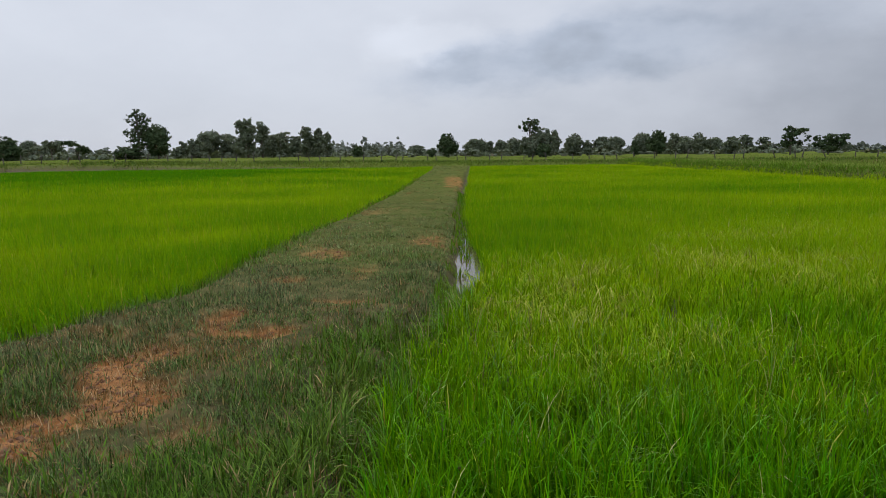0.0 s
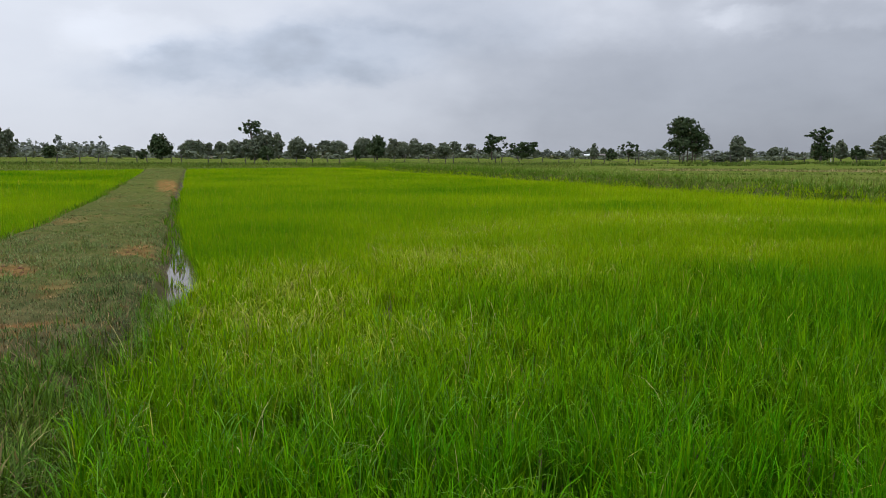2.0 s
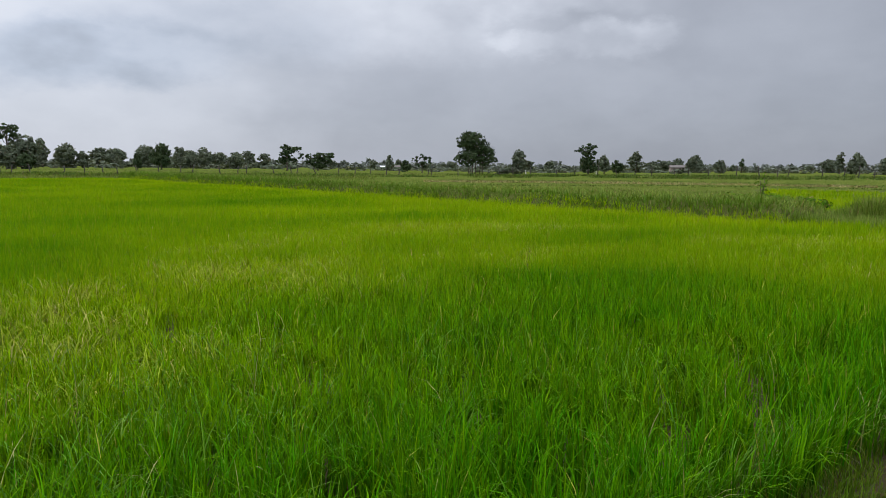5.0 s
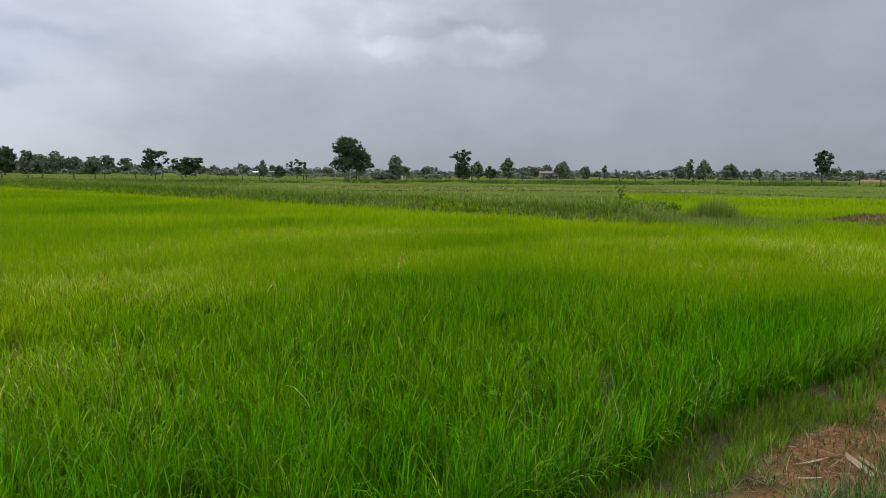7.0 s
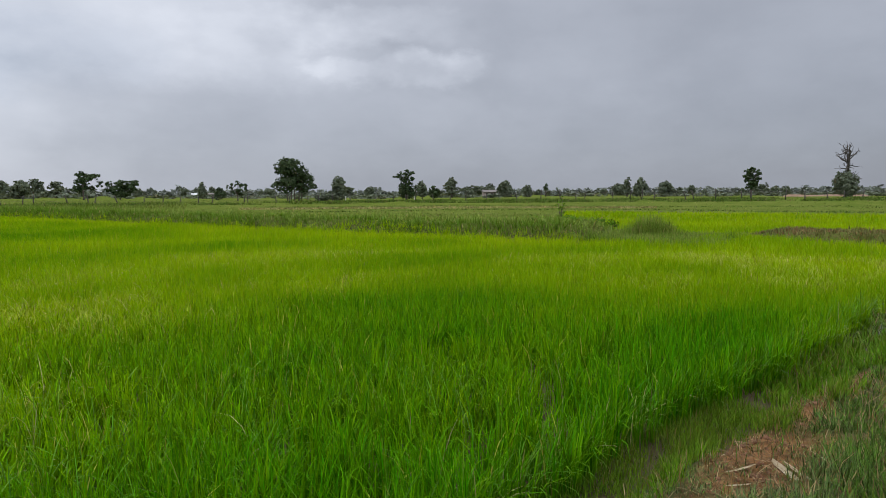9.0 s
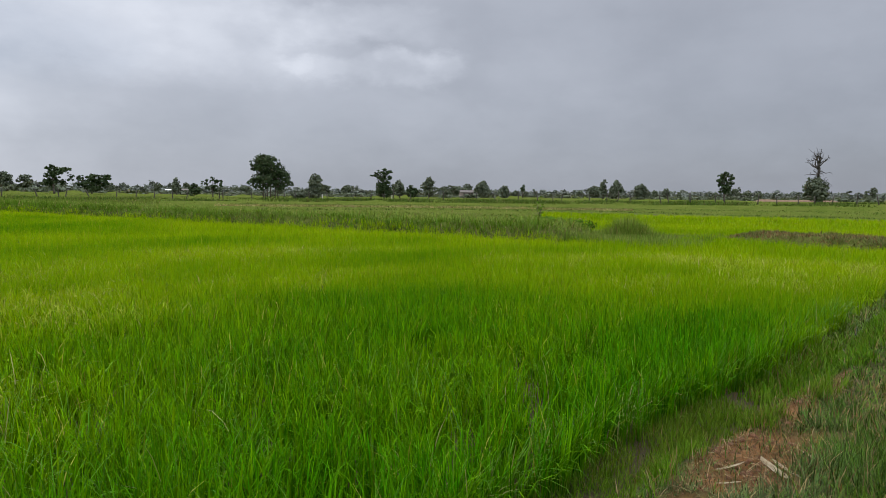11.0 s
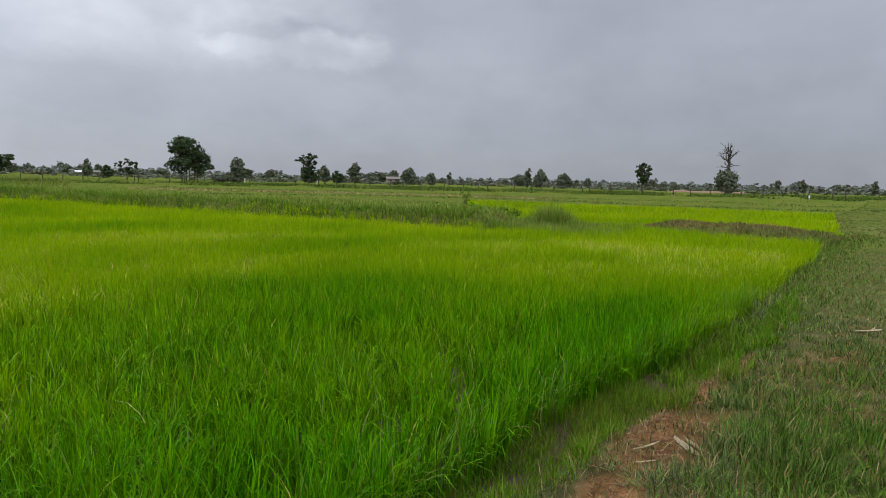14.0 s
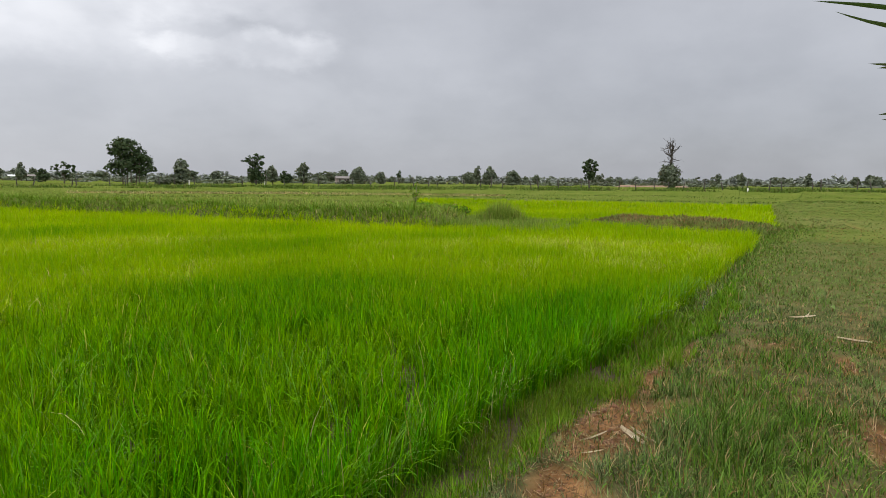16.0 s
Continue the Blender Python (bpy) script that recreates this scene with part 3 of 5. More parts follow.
curled.make("rice_leaves", TIPS, "thin yellowing rice leaves with curled dry tips", "rice")
arching.make("rice_leaves", RIM, "long pale-tipped rice leaves bowing over the ditch", "rice")
third_rice = Stand()
sow(third_rice, *ring(28, 90, 60, 97, 34), 2, 0.45, 0.065, 1)
third_rice.make("rice_plants", RICE_FAR, "yellow-green rice field behind the overgrown bank", "rice")


def lawn(stand, x, y, keep, tall, wide, segs, spread=0.5, leaves=2, vig=None, curl=0.9):
    """Short or wild grass wherever keep (0 to 1) lets it grow."""
    ok = rng.random(len(x)) < keep(x, y)
    x, y = x[ok], y[ok]
    v = np.clip(0.5 + 1.2 * (grain3(x, y, 1.3, 71) - 0.5), 0, 1) if vig is None else vig(x, y)
    z = level(x, y)
    h = tall(x, y) if callable(tall) else np.full(len(x), tall)
    x, y, z, v, h = (np.repeat(q, leaves) for q in (x, y, z, v, h))
    n = len(x)
    base = np.stack([x + rng.normal(0, 0.02, n), y + rng.normal(0, 0.02, n), z - 0.005], 1)
    stand.add(base, rng.uniform(0, 2 * np.pi, n), np.abs(rng.normal(0, spread, n)), curl * rng.random(n), h * rng.uniform(0.45, 1.25, n), wide * rng.uniform(0.7, 1.3, n), segs, v)


def turf_keep(x, y):
    """Grass on the bunds, thin where the earth is worn."""
    b = bareness(x, y)
    return np.where(level(x, y) > -0.2, on_bunds(x, y) > 0.3, 0) * np.clip(1.05 - 0.95 * b, 0.10, 1) * np.maximum(0.30 + 0.70 * smooth(grain3(x, y, 0.45, 73), 0.33, 0.62), 0.85 * smooth(x, 2.5, 6)) * (0.25 + 0.75 * smooth(grain3(x, y, 0.11, 99), 0.34, 0.56))


def turf_tall(x, y):
    return (1 - 0.5 * smooth(np.hypot(x, y), 9, 22)) * (0.045 + 0.075 * smooth(grain3(x, y, 0.5, 75), 0.40, 0.75)) + 0.05 * spot(x, y, -0.9, 3.4, 1.0, 1.6) + 0.12 * spot(x, y, 4.0, -0.3, 1.2, 0.45) + 0.08 * spot(x, y, -3.4, 4.6, 0.8, 0.8)


def turf_green(x, y):
    """The bund beside the rice is greener, the trodden middle greyer."""
    edge = spot(x, y, -0.8, 3.6, 0.9, 2.4) + spot(x, y, 4.6, -0.6, 2.4, 0.7) + 0.40 * smooth(x, 2, 7) + np.exp(-(((y - track_rim(x)) / 0.35) ** 2)) * (x > 2.4)
    return np.clip(0.30 + (1.3 - 0.6 * smooth(x, 2, 6)) * (grain3(x, y, 0.9, 71) - 0.5) + 0.75 * edge, 0, 1)


short_grass = Stand()
lawn(short_grass, *ring(2.4, 5.5, -37, -2, 5200), turf_keep, turf_tall, 0.0052, 2, 1.15, 2, turf_green, 1.1)
lawn(short_grass, *ring(2.4, 5.5, 62, 120, 5600), turf_keep, turf_tall, 0.0050, 2, 1.15, 2, turf_green, 1.1)
lawn(short_grass, *ring(5.5, 10, -37, 0, 4200), turf_keep, turf_tall, 0.0092, 1, 1.2, 2, turf_green)
lawn(short_grass, *ring(5.5, 10, 80, 112, 2900), turf_keep, turf_tall, 0.0092, 1, 1.2, 2, turf_green)
far_turf = Stand()
lawn(far_turf, *ring(10, 22, -20, 3, 800), turf_keep, turf_tall, 0.022, 1, 0.9, 2, turf_green)
lawn(far_turf, *ring(10, 22, 88, 106, 560), turf_keep, turf_tall, 0.022, 1, 0.9, 2, turf_green)
lawn(far_turf, *ring(22, 98, -8, 4, 90), turf_keep, turf_tall, 0.055, 1, 0.8, 2, turf_green)
lawn(far_turf, *ring(22, 98, 90, 102, 60), turf_keep, turf_tall, 0.07, 1, 0.8, 2, turf_green)
lawn(short_grass, *ring(0.0, 2.4, 0, 360, 500), turf_keep, turf_tall, 0.012, 1, 0.9, 2, turf_green)
lawn(short_grass, *ring(2.4, 12, 120, 323, 130), turf_keep, turf_tall, 0.024, 1, 0.9, 2, turf_green)
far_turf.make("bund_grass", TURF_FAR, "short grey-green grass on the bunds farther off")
short_grass.make("bund_grass", TURF, "short grey-green grass on the trodden earth bunds")

verge = Stand()


def verge_keep(x, y):
    """Longer, fresher grass where the bunds fall to the rice, and in a few tufts."""
    a = smooth(x, path_right(y) - 1.25, path_right(y) - 0.05) * (x < path_right(y) + 0.2) * smooth(y, 1.5, 2.2) * (1 - smooth(y, 4.5, 7.5))
    b = 0.9 * spot(x, y, 3.9, -0.30, 1.0, 0.5) + 0.5 * spot(x, y, 5.6, -0.5, 0.9, 0.3) + 0.4 * spot(x, y, -3.4, 4.4, 0.7, 0.6) + 0.55 * spot(x, y, -2.2, 3.0, 0.8, 0.4)
    c = 0.75 * np.exp(-(((x - path_left(y) - 0.08) / 0.30) ** 2)) * (y > 3.5) * (y < 16)
    return (a + b + c).clip(0, 1) * (on_bunds(x, y) > 0.02) * np.clip(1 - 1.2 * bareness(x, y), 0, 1) * (0.25 + 0.75 * smooth(grain3(x, y, 0.3, 77), 0.35, 0.6))


def verge_tall(x, y):
    return 0.10 + 0.10 * smooth(x, path_right(y) - 0.6, path_right(y)) * (y > 1.6) + 0.09 * grain3(x, y, 0.5, 78)


lawn(verge, *ring(2.2, 6.5, -42, 10, 900), verge_keep, verge_tall, 0.0080, 3, 0.55, 3, None, 1.4)
lawn(verge, *ring(2.4, 7.0, 80, 122, 900), verge_keep, verge_tall, 0.0062, 3, 0.8, 3, None, 1.7)
lawn(verge, *ring(6.5, 14, -16, 4, 400), verge_keep, verge_tall, 0.013, 2, 0.5, 2, None, 1.2)
lawn(verge, *ring(5.0, 16, -46, -8, 330), verge_keep, verge_tall, 0.012, 2, 0.5, 2, None, 1.2)


def far_verge(x, y):
    """Knee-high grass along the wide bund's rim, farther off."""
    return smooth(y, track_rim(x) - 0.9 - 0.03 * x, track_rim(x) - 0.1) * (y < rice_rim(x) + 0.15) * (x < 30) * smooth(x, 7, 11) * (0.35 + 0.65 * grain3(x, y, 0.8, 76))


lawn(verge, *ring(7, 33, 82, 101, 230), far_verge, lambda x, y: 0.09 + 0.13 * smooth(y, track_rim(x) - 0.4, track_rim(x) + 0.1), 0.016, 2, 0.55, 2, lambda x, y: 0.25 + 0.5 * grain3(x, y, 1.2, 74), 1.2)
verge.make("verge_grass", VERGE, "longer fresh green grass where the bunds meet the rice")
withered = Stand()


def withered_keep(x, y):
    """Dead grass that lies over the rims of the worn patches."""
    b = bareness(x, y)
    near_patch = 0.9 * spot(x, y, -1.85, 5.55, 0.33, 0.55) + 0.8 * spot(x, y, -2.75, 4.1, 0.35, 0.35) + 0.6 * spot(x, y, -2.6, 6.3, 0.3, 0.4)
    return (on_bunds(x, y) > 0.4) * np.maximum(smooth(b, 0.05, 0.3) + near_patch, 0.42 * smooth(x, 2.8, 3.6) * smooth(grain3(x, y, 0.5, 80), 0.45, 0.62)) * (1 - 0.80 * smooth(b, 0.65, 0.95)) * (0.3 + 0.7 * grain3(x, y, 0.2, 79))


lawn(withered, *ring(2.4, 9, -40, 2, 2000), withered_keep, 0.07, 0.005, 2, 1.0, 2, None, 0.8)
lawn(withered, *ring(2.4, 9, 72, 120, 800), withered_keep, 0.07, 0.005, 2, 1.0, 2, None, 0.8)
lawn(withered, *ring(9, 30, -20, 4, 130), withered_keep, 0.07, 0.014, 1, 1.0, 2, None, 0.8)
lawn(withered, *ring(9, 30, 88, 106, 130), withered_keep, 0.07, 0.014, 1, 1.0, 2, None, 0.8)
lawn(withered, *ring(2.4, 7, 76, 122, 190), lambda x, y: (on_bunds(x, y) > 0.5) * 0.8, 0.15, 0.0036, 3, 1.35, 2, None, 0.9)
lawn(withered, *ring(2.4, 7, -40, -2, 170), lambda x, y: (on_bunds(x, y) > 0.5) * 0.8, 0.14, 0.0036, 3, 1.35, 2, None, 0.9)
withered.make("withered_grass", DRY, "withered brown grass round the worn earth patches")
ditch_grass = Stand()


def ditch_keep(x, y):
    """Weeds in the ditch between the wide bund and the rice, and along the footpath's foot."""
    a = (y > track_rim(x) - 0.34 + 0.3 * (grain(x, y, 0.4, 84) - 0.5)) & (bareness(x, y) < 0.45) & (y < rice_rim(x) + 0.15) & (x > 2.4) & (rng.random(len(x)) > smooth(x, 8, 13))
    b = (x > path_right(y) - 0.15) & (x < path_right(y) + 0.22) & (y > 2) & (y < 30) & ((np.abs(y - 11) > 2.0) | (grain(x, y, 0.3, 88) > 0.50))
    c = (x > path_left(y) - 0.3) & (x < path_left(y) + 0.25) & (y > 5)
    mud = spot(x, y, 3.85, 1.22, 0.30, 0.10) + spot(x, y, 4.75, 1.15, 0.2, 0.07)
    near_rice_foot = (1 - 0.9 * mud) * (1 - 0.4 * smooth(y, rice_rim(x) - 0.15, rice_rim(x) - 0.03))
    return (a * near_rice_foot * smooth(grain3(x, y, 0.40, 81), 0.26, 0.46) + 0.8 * b + 0.7 * c).clip(0, 1)


def ditch_tall(x, y):
    return 0.07 + 0.14 * grain3(x, y, 0.5, 82)


lawn(ditch_grass, *ring(2.2, 6.5, 45, 100, 2600), ditch_keep, ditch_tall, 0.0045, 3, 0.4, 2)
lawn(ditch_grass, *ring(2.2, 10, -37, 20, 600), ditch_keep, 0.20, 0.007, 3, 0.35, 2)
lawn(ditch_grass, *ring(6.5, 14, 75, 105, 1200), ditch_keep, ditch_tall, 0.009, 3, 0.35, 2)
lawn(ditch_grass, *ring(10, 45, -25, 8, 120), ditch_keep, 0.2, 0.02, 2, 0.35, 2)
ditch_grass.make("ditch_grass", WEED, "fine green weeds growing in the wet ditch", "grass")

sedge = Stand()


def box_points(x0, x1, y0, y1, n):
    return rng.uniform(x0, x1, n), rng.uniform(y0, y1, n)


def bank_shade_tone(x, y):
    """Fresh green, darkened for its shadow, at the bank's wet foot; pale seed heads above."""
    return np.clip(0.95 - 0.60 * smooth(x, 23.5, 25.2) + 0.5 * (grain3(x, y, 1.1, 86) - 0.5), 0, 1)


lawn(sedge, *box_points(22.8, 28.0, 9.3, 45, 27000), lambda x, y: bank(x, y) > 0.12, lambda x, y: 0.12 + 0.42 * grain3(x, y, 1.1, 83) ** 1.3, 0.028, 2, 0.75, 2, bank_shade_tone, 1.5)
lawn(sedge, *box_points(22.8, 28.0, 45, 92, 22000), lambda x, y: bank(x, y) > 0.12, lambda x, y: 0.18 + 0.34 * grain3(x, y, 1.6, 83), 0.055, 1, 0.7, 2, lambda x, y: np.clip(bank_shade_tone(x, y) + 0.25, 0, 1), 0.9)
lawn(sedge, *box_points(22.9, 29.4, 5.5, 10.5, 9000), lambda x, y: (bank(x, y) < 0.2) * (mound(x, y) < 0.02) * (y > track_rim(x)) * (x > 23.0 + 0.6 * grain(y, y * 0, 2, 61)), lambda x, y: 0.26 + 0.22 * grain3(x, y, 1.2, 84), 0.036, 1, 0.35, 2, None, 0.9)
sedge.make("bank_sedge", SEDGE, "tall olive-green sedge covering the field bank", "grass")
dead = Stand()
lawn(dead, *box_points(25, 35, -4, 7.5, 30000), lambda x, y: smooth(mound(x, y) + 0.35 * (grain3(x, y, 0.9, 96) - 0.5), 0.02, 0.3), lambda x, y: 0.07 + 0.26 * grain3(x, y, 0.7, 85) ** 1.4, 0.021, 2, 1.0, 2, lambda x, y: np.clip(0.5 + 1.9 * (grain3(x, y, 1.5, 98) - 0.5), 0, 1), 1.3)
dead.make("mound_weeds", MOUND, "brownish withering weeds covering a low earth mound", "weeds")
rough = Stand()


def rough_tall(x, y):
    r = np.hypot(x, y)
    return 0.06 + 0.12 * grain3(x, y, 6, 87) + 0.38 * np.exp(-(((r - 104 - 3 * grain(x, y, 25, 43)) / 1.8) ** 2)) * smooth(grain3(x, y, 8, 89), 0.25, 0.55)


lawn(rough, *ring(60, 175, -36, 104, 1.35), lambda x, y: fallow(x, y), rough_tall, 0.14, 1, 0.85, 2, lambda x, y: np.clip(0.35 + 1.1 * (grain3(x, y, 14, 91) - 0.4), 0, 1))
lawn(rough, *ring(30, 60, 14, 68, 12), lambda x, y: fallow(x, y), lambda x, y: 0.08 + 0.14 * grain3(x, y, 2, 92), 0.07, 1, 0.8, 2, lambda x, y: np.clip(0.45 + 1.0 * (grain3(x, y, 8, 91) - 0.45), 0, 1))
lawn(rough, *ring(86, 112, -36, 34, 6.5), lambda x, y: fallow(x, y), lambda x, y: 0.16 + 0.34 * grain3(x, y, 3, 92), 0.13, 1, 0.6, 2, lambda x, y: np.clip(0.6 + 1.2 * (grain3(x, y, 9, 91) - 0.45), 0, 1))
lawn(rough, *box_points(22.5, 64, -9, 9.5, 26000), lambda x, y: (~rice_at(x, y)) * (mound(x, y) < 0.1) * (bank(x, y) < 0.1) * (on_bunds(x, y) < 0.4), lambda x, y: 0.10 + 0.12 * grain3(x, y, 2, 94), 0.04, 1, 0.7, 2)
rough.make("fallow_grass", FALLOW, "rough olive grassland beyond the rice fields", "grass")

STUBBLE = leafy("straw_stubble", (0.26, 0.26, 0.10), (0.38, 0.33, 0.15), (0.42, 0.34, 0.17), 0.2, 0.2, 0.8, 0.1)
stubble = Stand()
lawn(stubble, *ring(76, 86, 38, 72, 24), lambda x, y: np.exp(-(((np.hypot(x, y) - 80 - 5 * (grain3(x, y, 16, 101) - 0.5)) / 1.3) ** 2)) * fallow(x, y), 0.30, 0.12, 1, 0.7, 2)
stubble.make("straw_stubble", STUBBLE, "pale yellow straw stubble in a strip beyond the rice", "stubble")
hedge = Stand()
lawn(hedge, *ring(99, 112, -36, 104, 14), lambda x, y: fallow(x, y) * smooth(grain3(x, y * 1.0, 7, 89), 0.36, 0.52), lambda x, y: 0.22 + 0.4 * grain3(x, y, 5, 95), 0.11, 1, 0.45, 2)
lawn(hedge, *ring(66, 92, 40, 104, 5), lambda x, y: fallow(x, y) * smooth(np.sin(0.36 * np.hypot(x, y) + 3 * grain(x, y, 22, 97)), 0.72, 0.95), 0.15, 0.16, 1, 0.8, 2)
hedge.make("fence_weeds", HEDGE, "dark green weeds along the old fence", "weeds")

straw = Stand()
sx, sy = ring(2.5, 14, -45, 115, 2600)
ok = (bareness(sx, sy) * (on_bunds(sx, sy) > 0.6) > rng.uniform(0.25, 1.0, len(sx))) & ((sx > 2) | (rng.random(len(sx)) < 0.35))
sx, sy = sx[ok], sy[ok]
k = len(sx)
straw.add(np.stack([sx, sy, level(sx, sy) + 0.006], 1), rng.uniform(0, 2 * np.pi, k), rng.uniform(1.35, 1.62, k), rng.uniform(-0.15, 0.25, k), rng.uniform(0.02, 0.13, k), rng.uniform(0.002, 0.0065, k), 2, rng.random(k))
CLAY = plain("clay_clods", (0.11, 0.043, 0.018), (0.24, 0.115, 0.056), 25, 0.95, (1, 1, 1), 0.8)
qx, qy = ring(2.4, 13, -40, 104, 260)
ok = bareness(qx, qy) * (on_bunds(qx, qy) > 0.5) > rng.uniform(0.2, 0.9, len(qx))
qx, qy = qx[ok], qy[ok]
k = len(qx)
octa = np.array([(1, 0, 0), (-1, 0, 0), (0, 1, 0), (0, -1, 0), (0, 0, 1), (0, 0, -1)], float)
lump = octa[None] * rng.uniform(0.5, 1.4, (k, 6, 1)) + rng.normal(0, 0.25, (k, 6, 3))
lump = lump * (rng.uniform(0.2, 1.0, (k, 1, 1)) ** 2 * 0.028 + 0.004) * (1, 1, 0.7)
lump = lump + np.stack([qx, qy, level(qx, qy)], 1)[:, None]
eight = np.array([(0, 2, 4), (2, 1, 4), (1, 3, 4), (3, 0, 4), (2, 0, 5), (1, 2, 5), (3, 1, 5), (0, 3, 5)])
clods = sheet("soil_clods", lump.reshape(-1, 3), (eight[None] + 6 * np.arange(k)[:, None, None]).reshape(-1, 3), CLAY, None, False)
tagged(new("soil_clods", clods), "crumbled red clay clods on the worn patches", "soil", kind="stuff")
straw.make("straw_litter", STRAW, "dry brown straw scattered over the bare red earth", "straw")

# ---- trees ----
def tube(points, radii, sides=6):
    """A tapering tube along points, as arrays of points and triangles."""
    pts, rows = [Vector(p) for p in points], []
    for k, p in enumerate(pts):
        ahead = (pts[min(k + 1, len(pts) - 1)] - pts[max(k - 1, 0)]).normalized()
        a = ahead.orthogonal().normalized()
        b = ahead.cross(a)
        rows += [p + (a * math.cos(t) + b * math.sin(t)) * radii[k] for t in (2 * math.pi * i / sides for i in range(sides))]
    f = []
    for k in range(len(pts) - 1):
        for i in range(sides):
            a, b = k * sides + i, k * sides + (i + 1) % sides
            f += [(a, b, b + sides), (a, b + sides, a + sides)]
    e = (len(pts) - 1) * sides
    f += [(0, i + 1, i) for i in range(1, sides - 1)] + [(e, e + i, e + i + 1) for i in range(1, sides - 1)]
    return np.array([tuple(v) for v in rows]), np.array(f)


def joined(pieces):
    v, f, o = [], [], 0
    for a, b in pieces:
        v.append(a)
        f.append(b + o)
        o += len(a)
    return np.concatenate(v), np.concatenate(f)


def part(name, me, parent, label=""):
    ob = new(name, me)
    ob.parent = parent
    return tagged(ob, label)


def leaves(lobes, size, seed, fill=1.0, drop=0.0):
    """Leaf sprays over the lobes of a crown, each a small bent diamond, with gaps and ragged rims."""
    r = np.random.default_rng(seed)
    vs, vg = [], []
    for cx, cy, cz, rh, rz in lobes:
        rh, rz = 1.10 * rh, 1.28 * rz
        n = max(8, int(fill * 4.6 * (rh * rh + 2 * rh * rz) / (size * size)))
        tufts = max(7, n // 9)
        hub = r.normal(size=(tufts, 3))
        hub /= np.linalg.norm(hub, axis=1)[:, None]
        hub *= np.where(r.random(tufts) < 0.78, r.uniform(0.72, 1.0, tufts), r.uniform(0.2, 0.7, tufts))[:, None]
        q = hub[r.integers(0, tufts, n)] + r.normal(size=(n, 3)) * r.uniform(0.06, 0.16, n)[:, None]
        p = q * (rh, rh, rz) + (cx, cy, cz)
        p[:, 2] -= drop * rz * r.random(n)
        face = q * (1, 1, rh / rz) + (0, 0, 0.22) + 0.55 * r.normal(size=(n, 3))
        face /= np.linalg.norm(face, axis=1)[:, None]
        a = np.cross(face, r.normal(size=(n, 3)))
        a /= np.linalg.norm(a, axis=1)[:, None]
        b = np.cross(face, a)
        s = (size * r.uniform(0.55, 1.25, n))[:, None]
        vs.append(np.stack([p - a * s, p + b * s * 0.62, p + a * s, p - b * s * 0.62 + a * s * 0.2], 1).reshape(-1, 3))
        vg.append(np.repeat(r.uniform(0.2, 0.9, 1) + r.uniform(-0.25, 0.25, n), 4))
    v = np.concatenate(vs)
    o = (np.arange(len(v) // 4) * 4)[:, None]
    return v, np.concatenate([o + np.array([[0, 1, 2]]), o + np.array([[0, 2, 3]])]), np.concatenate(vg).clip(0, 1)


